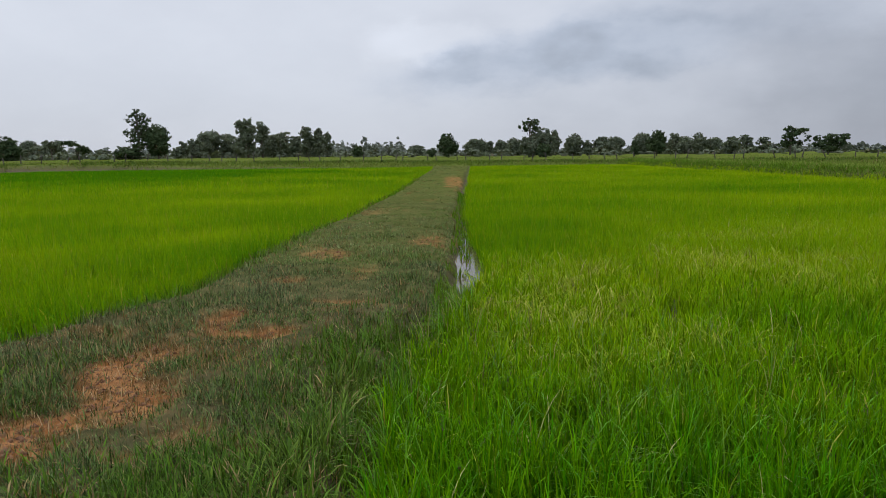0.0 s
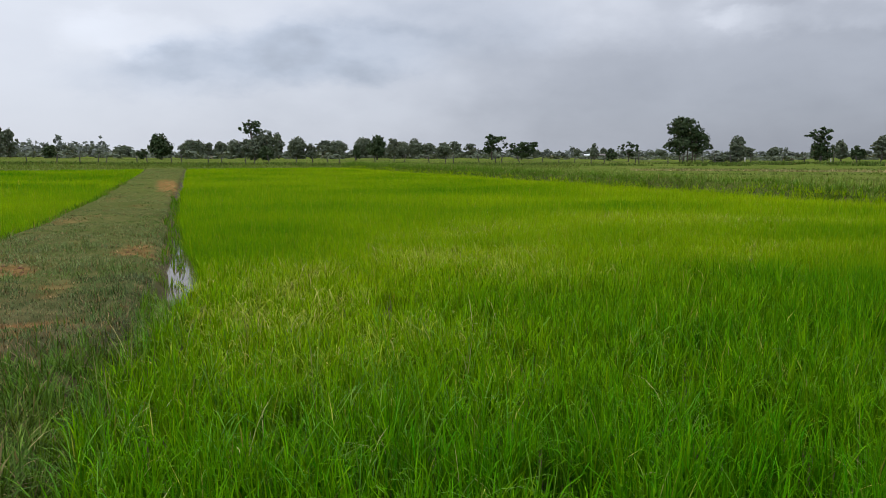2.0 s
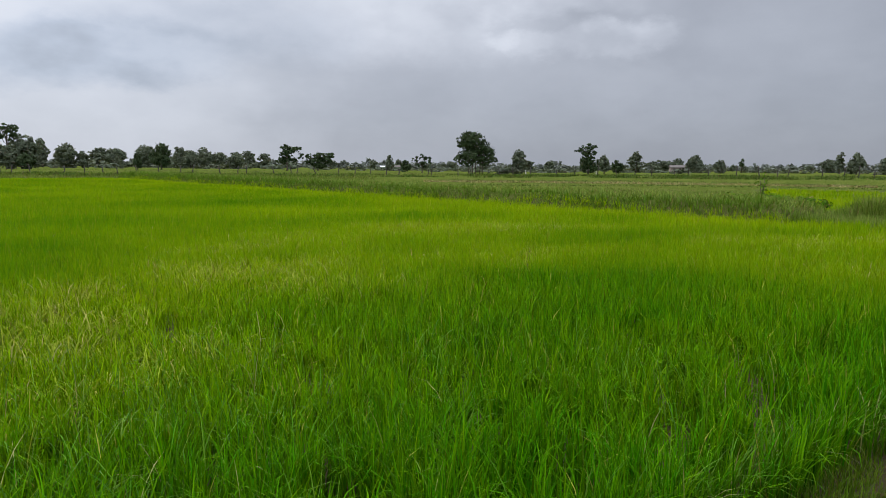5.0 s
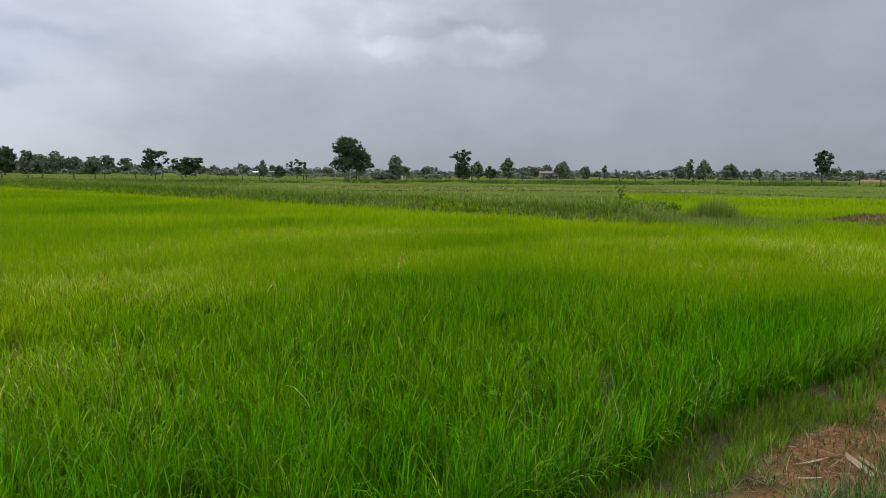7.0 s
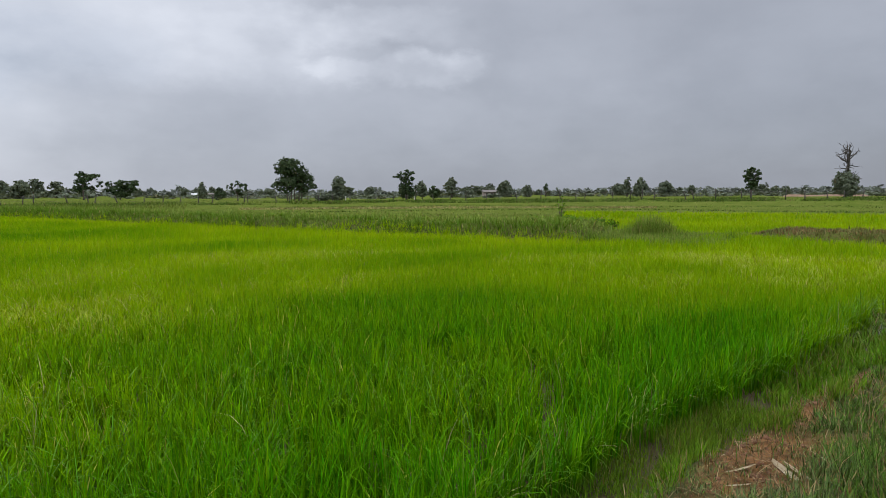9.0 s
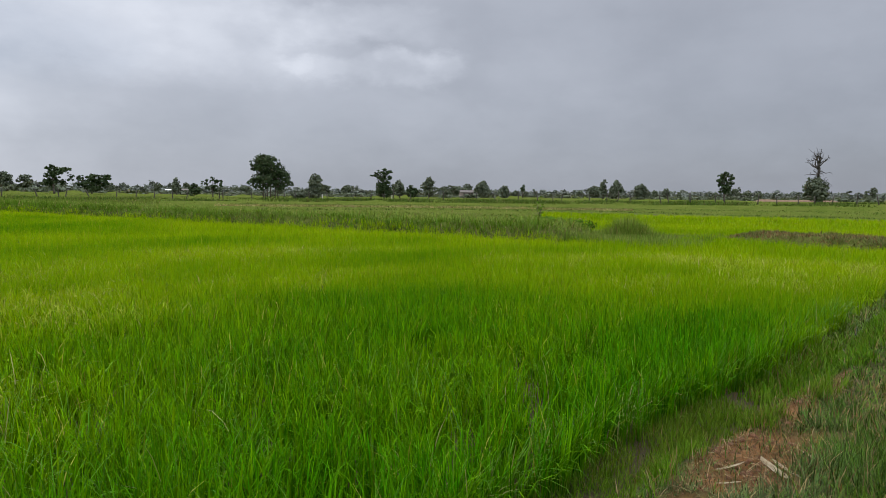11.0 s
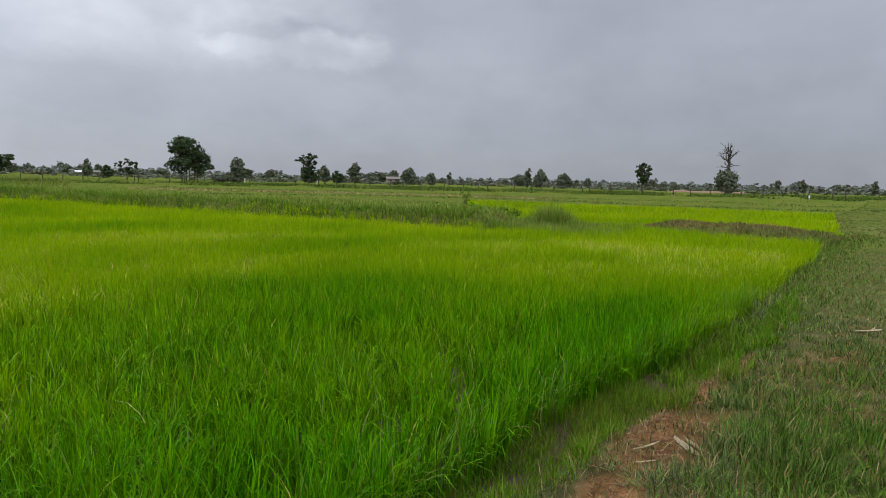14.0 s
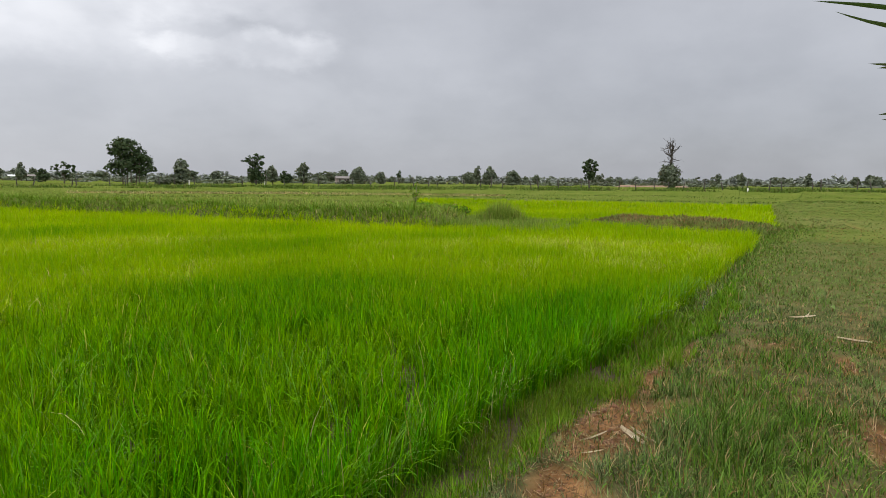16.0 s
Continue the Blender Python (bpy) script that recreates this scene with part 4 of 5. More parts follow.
def crown_lobes(kind, h, w, r):
    """Lobes (right, away, up, half width, half height), in metres, for a habit of growth."""
    a, out = w / 2, []
    if kind in ("leafy", "dense", "pale"):
        low, n = (0.24, 16) if kind == "dense" else (0.17, 14)
        for k in range(n):
            t, s, z = r.uniform(0, 2 * math.pi), math.sqrt(r.random()), r.uniform(low, 0.80)
            reach = a * 0.68 * s * math.sin(math.pi * (0.12 + 0.80 * (z - low) / (0.84 - low))) ** 0.6
            k2 = r.uniform(0.26, 0.44) * (1.12 if kind == "dense" else 1)
            out.append((reach * math.cos(t), reach * math.sin(t), z * h, a * k2, min(h * 0.2, a * k2 * 0.85)))
        out.append((0, 0, h * 0.84, a * 0.42, h * 0.15))
        out.append((0, 0, h * 0.52, a * 0.66, h * 0.26))
        out.append((0, 0, h * 0.30, a * 0.55, h * 0.16))
    elif kind == "gum":
        for k in range(21):
            z = 0.15 + 0.74 * k / 20
            s = a * (0.80 if z < 0.6 else 0.55) * r.uniform(0.2, 1.0)
            t = r.uniform(0, 2 * math.pi)
            out.append((s * math.cos(t), s * math.sin(t), z * h, a * r.uniform(0.30, 0.48), h * r.uniform(0.07, 0.11)))
    elif kind == "low":
        for k in range(12):
            u = r.uniform(-0.8, 0.8)
            out.append((a * u, a * 0.5 * r.uniform(-1, 1), h * r.uniform(0.35, 0.82) * (1 - 0.35 * u * u), a * r.uniform(0.2, 0.34), h * 0.17))
    elif kind == "umbrella":
        for k in range(9):
            u = r.uniform(-0.7, 0.7)
            out.append((a * u, a * 0.5 * r.uniform(-1, 1), h * r.uniform(0.62, 0.90), a * r.uniform(0.28, 0.4), h * 0.09))
    elif kind == "lean":
        for k in range(10):
            u = r.uniform(-0.9, 0.75)
            out.append((a * u, a * 0.4 * r.uniform(-1, 1), h * (0.86 - 0.30 * max(u, 0) ** 1.0 - 0.45 * r.random() * (u > -0.2)), a * (0.16 if u < -0.3 else 0.34), h * 0.12))
    elif kind == "parasol":
        for u, z, s, t in ((-0.62, 0.80, 0.34, 0.05), (-0.1, 0.90, 0.46, 0.08), (0.45, 0.90, 0.40, 0.07), (0.62, 0.74, 0.32, 0.06), (-0.3, 0.72, 0.34, 0.05), (0.2, 0.78, 0.35, 0.06), (0.3, 0.66, 0.22, 0.04)):
            out.append((a * u, a * r.uniform(-0.3, 0.3), h * z, a * s, h * t))
    elif kind == "airy":
        for k in range(15):
            t, s, z = r.uniform(0, 2 * math.pi), math.sqrt(r.random()), r.uniform(0.30, 0.90)
            reach = a * 0.78 * s * (1.1 - 0.55 * abs(z - 0.5) * 2)
            out.append((reach * math.cos(t), reach * math.sin(t), z * h, a * r.uniform(0.18, 0.30), h * r.uniform(0.06, 0.11)))
    elif kind == "spread":
        for k in range(14):
            u = r.uniform(-0.8, 0.85)
            z = 0.52 + 0.33 * r.random() + 0.06 * u
            out.append((a * u, a * 0.6 * r.uniform(-1, 1), h * min(z, 0.88) if abs(u) < 0.6 else h * (0.8 if u > 0 else 0.55), a * r.uniform(0.22, 0.34), h * 0.13))
        out += [(a * 0.1, 0, h * 0.35, a * 0.5, h * 0.18), (a * 0.85, 0, h * 0.93, a * 0.18, h * 0.05)]
    elif kind == "tier":
        for u, z, s in ((-0.75, 0.70, 0.28), (-0.45, 0.78, 0.3), (0.0, 0.93, 0.22), (0.1, 0.78, 0.36), (0.6, 0.80, 0.32), (0.72, 0.62, 0.26), (0.15, 0.55, 0.42), (-0.2, 0.45, 0.36), (0.3, 0.38, 0.3)):
            out.append((a * u, a * r.uniform(-0.4, 0.4), h * z, a * s, h * 0.085))
    elif kind == "club":
        for k in range(15):
            t, z = r.uniform(0, 2 * math.pi), 0.36 + 0.55 * k / 14
            reach = a * 0.55 * (0.55 + 0.45 * math.sin(math.pi * (z - 0.25) / 0.75)) * r.uniform(0.5, 1.1)
            out.append((reach * math.cos(t), reach * math.sin(t), z * h, a * r.uniform(0.30, 0.46), h * r.uniform(0.06, 0.09)))
    elif kind == "cone":
        for k in range(11):
            z = 0.16 + 0.74 * k / 10
            t, s = r.uniform(0, 2 * math.pi), a * 0.6 * (1.05 - z) * r.random()
            out.append((s * math.cos(t), s * math.sin(t), z * h, a * (0.68 - 0.36 * z), h * 0.12))
    return out


HUES = {"pale": TREE_PALE_HAZED, "cone": TREE_PALE_HAZED, "gum": TREE_PALE_HAZED}
WORDS = {
    "leafy": "rounded dark green leafy tree behind the field fence", "dense": "dense dark green round tree beside the fence line",
    "pale": "pale grey-green bushy tree among darker trees", "gum": "slender upright grey-green tree with thin foliage",
    "low": "low wide thicket tree at the grassland's far edge", "umbrella": "dark flat-topped tree above low scrub",
    "lean": "windswept dark tree with a leaning flat crown", "parasol": "tall tree with a dark umbrella crown on a bare trunk",
    "airy": "broad open-crowned tree with gaps between its branches", "spread": "low spreading dark green tree with a flat top",
    "club": "slim tree with a dense clubbed crown", "tier": "small tree with dark foliage in flat tiers", "cone": "pale green tree with a broad conical crown"}


def tree(kind, x, y, h, w, seed, lobes=None, label="", trunks=((0.0, 0.0),), fill=1.0, leaf=None, mat=None, bole=0.5):
    """A tree at (x, y), h metres high and w wide; its crown's right is that of someone who looks from the bund's corner."""
    r = random.Random(seed)
    z0 = float(level(x, y)) - 0.03
    top = tagged(new("tree", None), label or WORDS[kind], "tree", "trees round the fields")
    top.matrix_world = pose(x, y, z0, 0, 0, math.degrees(math.atan2(-x, y)))
    far = math.hypot(x, y)
    lobes = lobes or crown_lobes(kind, h, w, r)
    size = leaf or (0.13 + 0.0010 * far)
    pieces = []
    for u, v in trunks:
        lean = r.uniform(-0.04, 0.04) * h
        n = 5
        stem = [(u + lean * (k / n) ** 1.5 + r.uniform(-0.03, 0.03), v, bole * h * 1.15 * k / n) for k in range(n + 1)]
        thick = (0.020 * h + 0.05) / len(trunks) ** 0.4
        pieces.append(tube(stem, [thick * (1.35 if k == 0 else 1 - 0.55 * k / n) for k in range(n + 1)], 7))
        for cx, cy, cz, rh, rz in r.sample(lobes, min(len(lobes), 6)):
            s = Vector(stem[r.randint(2, n - 1)])
            e = Vector((cx, cy, cz))
            m = s.lerp(e, 0.5) + Vector((0, 0, -0.06 * h))
            pieces.append(tube([s, m, e], [thick * 0.5, thick * 0.33, thick * 0.12], 5))
    v, f = joined(pieces)
    part("trunk", sheet("trunk", v, f, BARK), top)
    v, f, g = leaves(lobes, size, seed, fill)
    # beyond 200 m the leaf colour has haze mixed in
    part("crown", sheet("crown", v, f, mat or HUES.get(kind, TREE_PALE_HAZED if far > 200 else TREE), {"vigor": g}, False), top)
    return top


ROUND_TREES = [
    (-99.8, 158.7, 5.5, 7.8), (-145.9, 244.8, 6.7, 9.4), (-132.3, 269.2, 4.0, 4.9), (-80.1, 210.3, 3.6, 4.8), (-75.4, 212.0, 5.8, 6.3), (-81.3, 241.6, 9.0, 10.5),
    (-23.5, 193.6, 3.1, 3.9), (-25.2, 253.8, 3.1, 6.3), (-12.6, 329.7, 5.1, 9.8), (-2.7, 195.0, 2.6, 2.8), (11.9, 239.7, 5.9, 10.4), (21.9, 254.1, 6.0, 6.8),
    (30.9, 298.4, 7.4, 7.5), (42.3, 221.0, 7.0, 7.1), (46.5, 220.2, 4.9, 4.5), (79.7, 320.2, 7.9, 12.0), (47.7, 170.4, 3.7, 2.7), (74.7, 212.2, 4.7, 4.8)]
MORE_ROUND_TREES = [
    (88.3, 223.2, 5.2, 6.8), (120.9, 171.8, 4.8, 3.4), (111.4, 150.8, 3.2, 3.8), (188.2, 123.4, 2.8, 3.8), (242.9, 149.4, 5.4, 4.7), (207.1, 121.5, 5.7, 7.2),
    (197.9, 107.4, 4.1, 4.1), (279.9, 108.4, 5.2, 6.4), (212.4, 75.0, 6.2, 5.2), (214.6, 67.9, 4.7, 6.0), (317.9, 89.2, 4.6, 4.9),
    (300.3, -0.6, 5.3, 4.5), (252.5, -38.4, 3.9, 6.3), (252.0, -46.2, 4.2, 5.6)]
SLIM_TREES = [
    (-75.3, 243.6, 8.7, 7.6), (-56.6, 202.2, 11.5, 6.3), (-54.6, 210.6, 11.0, 4.7), (-53.2, 218.5, 7.3, 5.6), (-53.6, 234.0, 8.8, 5.1), (-46.8, 220.0, 6.8, 5.2),
    (-40.2, 206.1, 9.4, 4.2), (-36.8, 206.7, 8.6, 3.8), (-35.4, 214.6, 7.8, 3.3), (21.1, 299.2, 6.3, 4.5), (41.5, 251.5, 9.1, 3.8), (76.9, 227.4, 6.9, 3.9),
    (107.9, 231.1, 5.6, 4.7), (184.9, 128.4, 6.8, 4.8), (210.9, 78.8, 6.1, 2.5), (330.1, 9.3, 5.5, 3.8)]
OTHER_TREES = {
    "low": [(-127.4, 221.0, 5.6, 12.6), (212.0, 253.0, 4.3, 9.8), (215.2, 138.9, 4.8, 9.6), (324.8, 60.0, 4.9, 10.9), (344.9, -17.5, 4.0, 6.9)],
    "umbrella": [(-110.6, 196.0, 5.9, 6.0)], "lean": [(-87.3, 166.1, 4.6, 6.8)], "parasol": [(23.7, 186.0, 10.3, 6.4)],
    "dense": [(1.7, 177.0, 6.1, 5.8), (52.7, 169.1, 6.2, 5.2), (145.2, 106.6, 3.8, 3.3)],
    "pale": [(27.3, 185.6, 7.4, 7.8), (79.1, 273.9, 8.2, 9.4), (78.3, 210.9, 6.5, 6.0), (81.3, 193.6, 4.9, 6.3), (149.4, 113.6, 5.0, 3.8)],
    "club": [(173.9, 34.8, 7.2, 4.2)], "airy": [(77.8, 153.9, 6.5, 8.2)], "spread": [(84.3, 150.4, 4.6, 7.9)], "tier": [(103.1, 132.8, 4.6, 4.7)],
    "cone": [(123.8, 120.3, 5.9, 6.4), (239.5, -19.5, 4.0, 3.2)]}
for n, row in enumerate(ROUND_TREES + MORE_ROUND_TREES):
    tree("leafy", *row, 100 + n)
for n, row in enumerate(SLIM_TREES):
    tree("gum", row[0], row[1], row[2], row[3] * 1.25, 200 + n, bole=0.8)
for kind, rows in OTHER_TREES.items():
    for n, row in enumerate(rows):
        tree(kind, *row, 300 + 10 * len(kind) + n, bole=0.8 if kind == "parasol" else 0.5)

backing = random.Random(64)
for a0, a1, n, dist, low, high in ((-21.0, -9.5, 9, 258, 5.2, 7.6), (-34.0, -22.5, 4, 277, 3.6, 5.0), (2.0, 25.0, 14, 307, 5.0, 7.6), (26.0, 62.0, 12, 352, 3.2, 5.2), (62.0, 98.0, 12, 360, 2.9, 4.8)):
    for k in range(n):
        a = radians(a0 + (a1 - a0) * (k + backing.uniform(0.1, 0.9)) / n)
        dd = dist + backing.uniform(-12, 18)
        hh = backing.uniform(low, high)
        tree("leafy" if backing.random() < 0.7 else "gum", dd * math.sin(a), dd * math.cos(a), hh, hh * backing.uniform(0.8, 1.3), 500 + 40 * n + k, label="hazed grey-green tree in the distant tree belt", leaf=0.5, mat=TREE_PALE_HAZED)
tree("leafy", 22.9, 180.5, 5.2, 6.4, 410, label="rounded leafy tree below a tall umbrella crown", mat=TREE_PALE_HAZED)
tree("leafy", 26.0, 178.0, 3.6, 4.6, 411)
# the tall thin-crowned tree with its two neighbours
tree("airy", -72.3, 165.3, 12.0, 6.3, 401, [
    (0.00, 0.00, 11.37, 0.90, 0.63), (-1.20, 0.30, 10.62, 1.05, 0.57), (1.05, -0.30, 10.24, 1.20, 0.76), (2.10, 0.45, 9.23, 1.05, 0.76), (-1.80, 0.00, 9.35, 0.90, 0.51), (0.30, 0.45, 9.23, 1.20, 0.88), (-0.75, 0.00, 8.21, 1.05, 0.63),
    (1.05, -0.45, 7.84, 1.35, 1.01), (1.95, 0.15, 6.82, 1.35, 0.88), (-1.80, 0.30, 6.32, 1.35, 0.88), (-0.30, 0.00, 6.57, 1.35, 1.01), (1.35, 0.30, 5.81, 1.35, 0.88), (-1.35, -0.30, 4.93, 1.35, 0.76), (0.60, 0.00, 4.42, 1.65, 1.01), (-0.30, 0.30, 3.29, 1.80, 1.01)],
    "tall dark tree with a thin ragged crown", bole=0.85, fill=0.6, leaf=0.22)
tree("dense", -68.4, 166.9, 8.3, 7.5, 402)
tree("leafy", -74.4, 164.1, 3.0, 6.3, 403)
tree("leafy", -76.8, 164.9, 1.8, 3.9, 404)
# the great tree with a dome and a skirt on several stems
tree("dense", 112.8, 124.5, 10.1, 10.5, 405, [
    (-1.35, 0.00, 8.99, 1.95, 1.04), (-0.30, 0.60, 9.27, 1.80, 0.83), (-2.85, 0.15, 7.75, 1.50, 1.11), (0.75, -0.45, 8.16, 1.65, 1.11), (-1.50, 0.00, 7.33, 1.80, 1.25), (-3.30, 0.00, 6.92, 0.83, 0.55),
    (0.30, 0.45, 6.23, 2.25, 1.25), (2.10, 0.00, 6.50, 1.65, 1.11), (3.00, 0.60, 5.26, 1.65, 1.11), (3.90, 0.00, 4.01, 1.35, 0.97), (4.65, 0.30, 3.46, 0.90, 0.62), (-2.40, 0.30, 4.57, 1.65, 0.97),
    (-3.75, 0.00, 3.74, 1.35, 0.76), (-0.75, 0.00, 4.29, 1.95, 1.25), (1.50, 0.45, 4.01, 1.80, 1.25), (-1.95, 0.00, 2.77, 1.50, 0.83), (2.55, 0.00, 2.77, 1.35, 0.69)],
    "great dark tree with a domed top and several stems", ((-1.35, 0), (-0.45, 0.3), (0.3, -0.15), (1.35, 0.15), (1.95, 0)), 1.0, None, None, 0.6)
tree("leafy", 118.4, 120.1, 1.5, 5.1, 406, mat=TREE_PALE_HAZED)
# a ragged tree over a dark bush, beside the concrete post
tree("airy", 132.6, 105.6, 7.5, 6.3, 407, [
    (-2.40, 0.00, 5.74, 1.05, 0.29), (-1.20, 0.15, 6.41, 1.05, 0.47), (0.00, 0.00, 6.81, 0.75, 0.53), (1.05, 0.00, 6.54, 1.05, 0.53), (-0.45, 0.00, 5.34, 1.20, 0.60), (0.90, 0.30, 5.21, 0.90, 0.53),
    (-0.90, 0.00, 4.00, 1.35, 0.80), (0.45, 0.00, 3.87, 1.20, 0.93), (0.00, 0.45, 2.54, 1.65, 1.07), (1.35, 0.00, 2.00, 1.50, 1.20), (-1.20, 0.30, 1.87, 1.05, 0.93)],
    "ragged dark tree above a bush beside a post", bole=0.75)
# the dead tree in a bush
tree("leafy", 170.1, 15.3, 5.6, 7.0, 408, mat=TREE_PALE_HAZED, label="grey-green bush round a dead tree's foot")


def bare_tree(x, y, h):
    r = random.Random(55)
    top = tagged(new("dead_tree", None), "leafless dead tree with crooked dark branches", "tree")
    top.matrix_world = pose(x, y, float(level(x, y)) - 0.03, 0, 0, math.degrees(math.atan2(-x, y)))
    stem = [Vector((0.05 * math.sin(k), 0.04 * math.cos(2 * k), h * 0.86 * k / 8)) for k in range(9)]
    part("trunk", sheet("trunk", *tube(stem, [0.44 - 0.036 * k for k in range(9)], 8), DEADWOOD), top)
    for n in range(27):
        k = 4 + (n * 5) // 27 if n > 2 else 3
        turn, rise, reach = r.uniform(0, 2 * math.pi), r.uniform(0.15, 1.1), r.uniform(1.7, 3.6) * (0.75 if k == 8 else 1)
        p, line = Vector(stem[k]), [Vector(stem[k])]
        for i in range(5):
            turn += r.uniform(-0.7, 0.7)
            rise += r.uniform(-0.65, 0.65)
            p = p + Vector((math.cos(turn) * math.cos(rise), math.sin(turn) * math.cos(rise), math.sin(rise))) * reach / 5
            line.append(Vector(p))
        pieces = [tube(line, [0.17, 0.14, 0.12, 0.095, 0.07, 0.04], 5)]
        for i in (2, 3, 4, 5):
            q, t2, up2 = Vector(line[i]), turn + r.uniform(-1.4, 1.4), r.uniform(-0.3, 1.2)
            twig = [Vector(q)]
            for j in range(3):
                q = q + Vector((math.cos(t2) * math.cos(up2), math.sin(t2) * math.cos(up2), math.sin(up2))) * r.uniform(0.18, 0.45)
                t2, up2 = t2 + r.uniform(-0.8, 0.8), up2 + r.uniform(-0.6, 0.6)
                twig.append(Vector(q))
            pieces.append(tube(twig, [0.055, 0.045, 0.032, 0.018], 4))
        part("branch", sheet("branch", *joined(pieces), DEADWOOD), top)
    return top


bare_tree(170.7, 14.9, 11.5)


def far_woods():
    """The last belt of trees before the horizon."""
    r, lobes = random.Random(77), []
    az = -43.0
    while az < 112:
        a, dist = radians(az), 450 + r.uniform(-45, 60)
        west = az < -3
        h = r.uniform(5.4, 9.4) if -14 < az < -3 else r.uniform(3.6, 6.4) if west else r.uniform(2.6, 4.9)
        if r.random() < 0.10:
            h *= 1.35
        wide, z = r.uniform(2.1, 4.8), float(level(dist * math.sin(a), dist * math.cos(a)))
        for k in range(3):
            lobes.append((dist * math.sin(a) + r.uniform(-1, 1), dist * math.cos(a) + r.uniform(-1, 1), z + h * (0.25 + 0.27 * k), wide * (1.1 - 0.2 * k), h * 0.24))
        az += r.uniform(0.16, 0.42)
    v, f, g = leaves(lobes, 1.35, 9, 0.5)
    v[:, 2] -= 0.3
    tagged(new("far_woods", sheet("far_woods", v, f, FAR_HAZED, {"vigor": g}, False)), "hazed grey-green belt of distant woods on the horizon", "woods", kind="stuff")


far_woods()


def scrub():
    """Low bushes along the fence and between the trees."""
    r, lobes = random.Random(78), []
    for k in range(420):
        az = r.uniform(-42, 108)
        a, dist = radians(az), r.uniform(210, 335)
        h, wide = r.uniform(0.9, 2.2) * (1.1 if az < 27 else 0.62), r.uniform(1.8, 4.2)
        lobes.append((dist * math.sin(a), dist * math.cos(a), float(level(dist * math.sin(a), dist * math.cos(a))) + h * 0.45, wide, h * 0.55))
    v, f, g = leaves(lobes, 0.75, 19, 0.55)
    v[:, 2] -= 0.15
    tagged(new("scrub", sheet("scrub", v, f, TREE_PALE_HAZED, {"vigor": g}, False)), "low hazed grey-green scrub between the distant trees", "scrub", kind="stuff")


scrub()


def far_palm(x, y, h):
    top = tagged(new("palm_tree", None), "small distant palm with a round fan crown", "palm")
    top.matrix_world = pose(x, y, float(level(x, y)) - 0.03)
    part("trunk", sheet("trunk", *tube([(0, 0, 0), (0.05, 0, h * 0.4), (0, 0, h * 0.8)], [0.24, 0.18, 0.15], 6), BARK), top)
    v, f, g = leaves([(0, 0, h * 0.80, 1.05, 1.1)], 0.32, 5, 1.2)
    part("crown", sheet("crown", v, f, TREE, {"vigor": g}, False), top)


far_palm(227.2, 115.9, 4.3)


# ---- fence and farm things ----
def fence():
    r = random.Random(12)
    top = tagged(new("fence", None), "old wire fence on crooked weathered wooden posts", "fence")
    kinds = []
    for k in range(5):
        h, bend = (1.15, 1.3, 1.45, 1.2, 1.6)[k], r.uniform(-0.08, 0.08)
        kinds.append((sheet("post", *tube([(0, 0, -0.15), (bend, 0.02, h * 0.4), (bend * 0.4, 0, h * 0.75), (bend * 0.7, 0, h)], [0.085, 0.075, 0.068, 0.055], 7), POST), h))
    corners = [(-78, 84), (-30, 104), (4.7, 109.5), (46, 97), (66, 85), (88, 64), (99, 40), (104, 12), (104, -34)]
    tops = []
    for (x0, y0), (x1, y1) in zip(corners, corners[1:]):
        n = max(2, round(math.hypot(x1 - x0, y1 - y0) / 2.6))
        for k in range(n):
            s = (k + r.uniform(-0.42, 0.42)) / n
            x, y = x0 + (x1 - x0) * s, y0 + (y1 - y0) * s
            me, h = kinds[r.randrange(5)]
            p = part("post", me, top)
            z = float(level(x, y))
            p.matrix_basis = pose(x, y, z, r.gauss(0, 7), r.gauss(0, 9), r.uniform(0, 360))
            tops.append((x, y, z))
    for lift in (0.45, 0.8, 1.08):
        part("wire", sheet("wire", *tube([(x, y, z + lift + 0.02 * math.sin(3.0 * i)) for i, (x, y, z) in enumerate(tops)], [0.008] * len(tops), 4), WIRE), top)


fence()


def block(name, x0, x1, y0, y1, z0, z1, mat, parent, bevel=0.01):
    bm = bmesh.new()
    bmesh.ops.create_cube(bm, size=1)
    for v in bm.verts:
        v.co = Vector(((x0 + x1) / 2 + v.co.x * (x1 - x0), (y0 + y1) / 2 + v.co.y * (y1 - y0), (z0 + z1) / 2 + v.co.z * (z1 - z0)))
    bmesh.ops.bevel(bm, geom=list(bm.edges), offset=bevel, segments=1, affect="EDGES")
    me = bpy.data.meshes.new(name)
    bm.to_mesh(me)
    bm.free()
    me.materials.append(mat)
    return part(name, me, parent)


def gable(name, wide, deep, z0, rise, thick, mat, parent):
    """A pitched roof with its ridge along the house."""
    bm = bmesh.new()
    prof = [(-deep / 2, z0), (0, z0 + rise), (deep / 2, z0), (deep / 2 - 0.02, z0 - thick), (0, z0 + rise - thick), (-deep / 2 + 0.02, z0 - thick)]
    a = [bm.verts.new((-wide / 2, y, z)) for y, z in prof]
    b = [bm.verts.new((wide / 2, y, z)) for y, z in prof]
    for k in range(6):
        bm.faces.new((a[k], a[(k + 1) % 6], b[(k + 1) % 6], b[k]))
    for q in (a, b):
        bm.faces.new((q[0], q[1], q[4], q[5]))
        bm.faces.new((q[1], q[2], q[3], q[4]))
    bmesh.ops.recalc_face_normals(bm, faces=bm.faces)
    me = bpy.data.meshes.new(name)
    bm.to_mesh(me)
    bm.free()
    me.materials.append(mat)
    return part(name, me, parent)


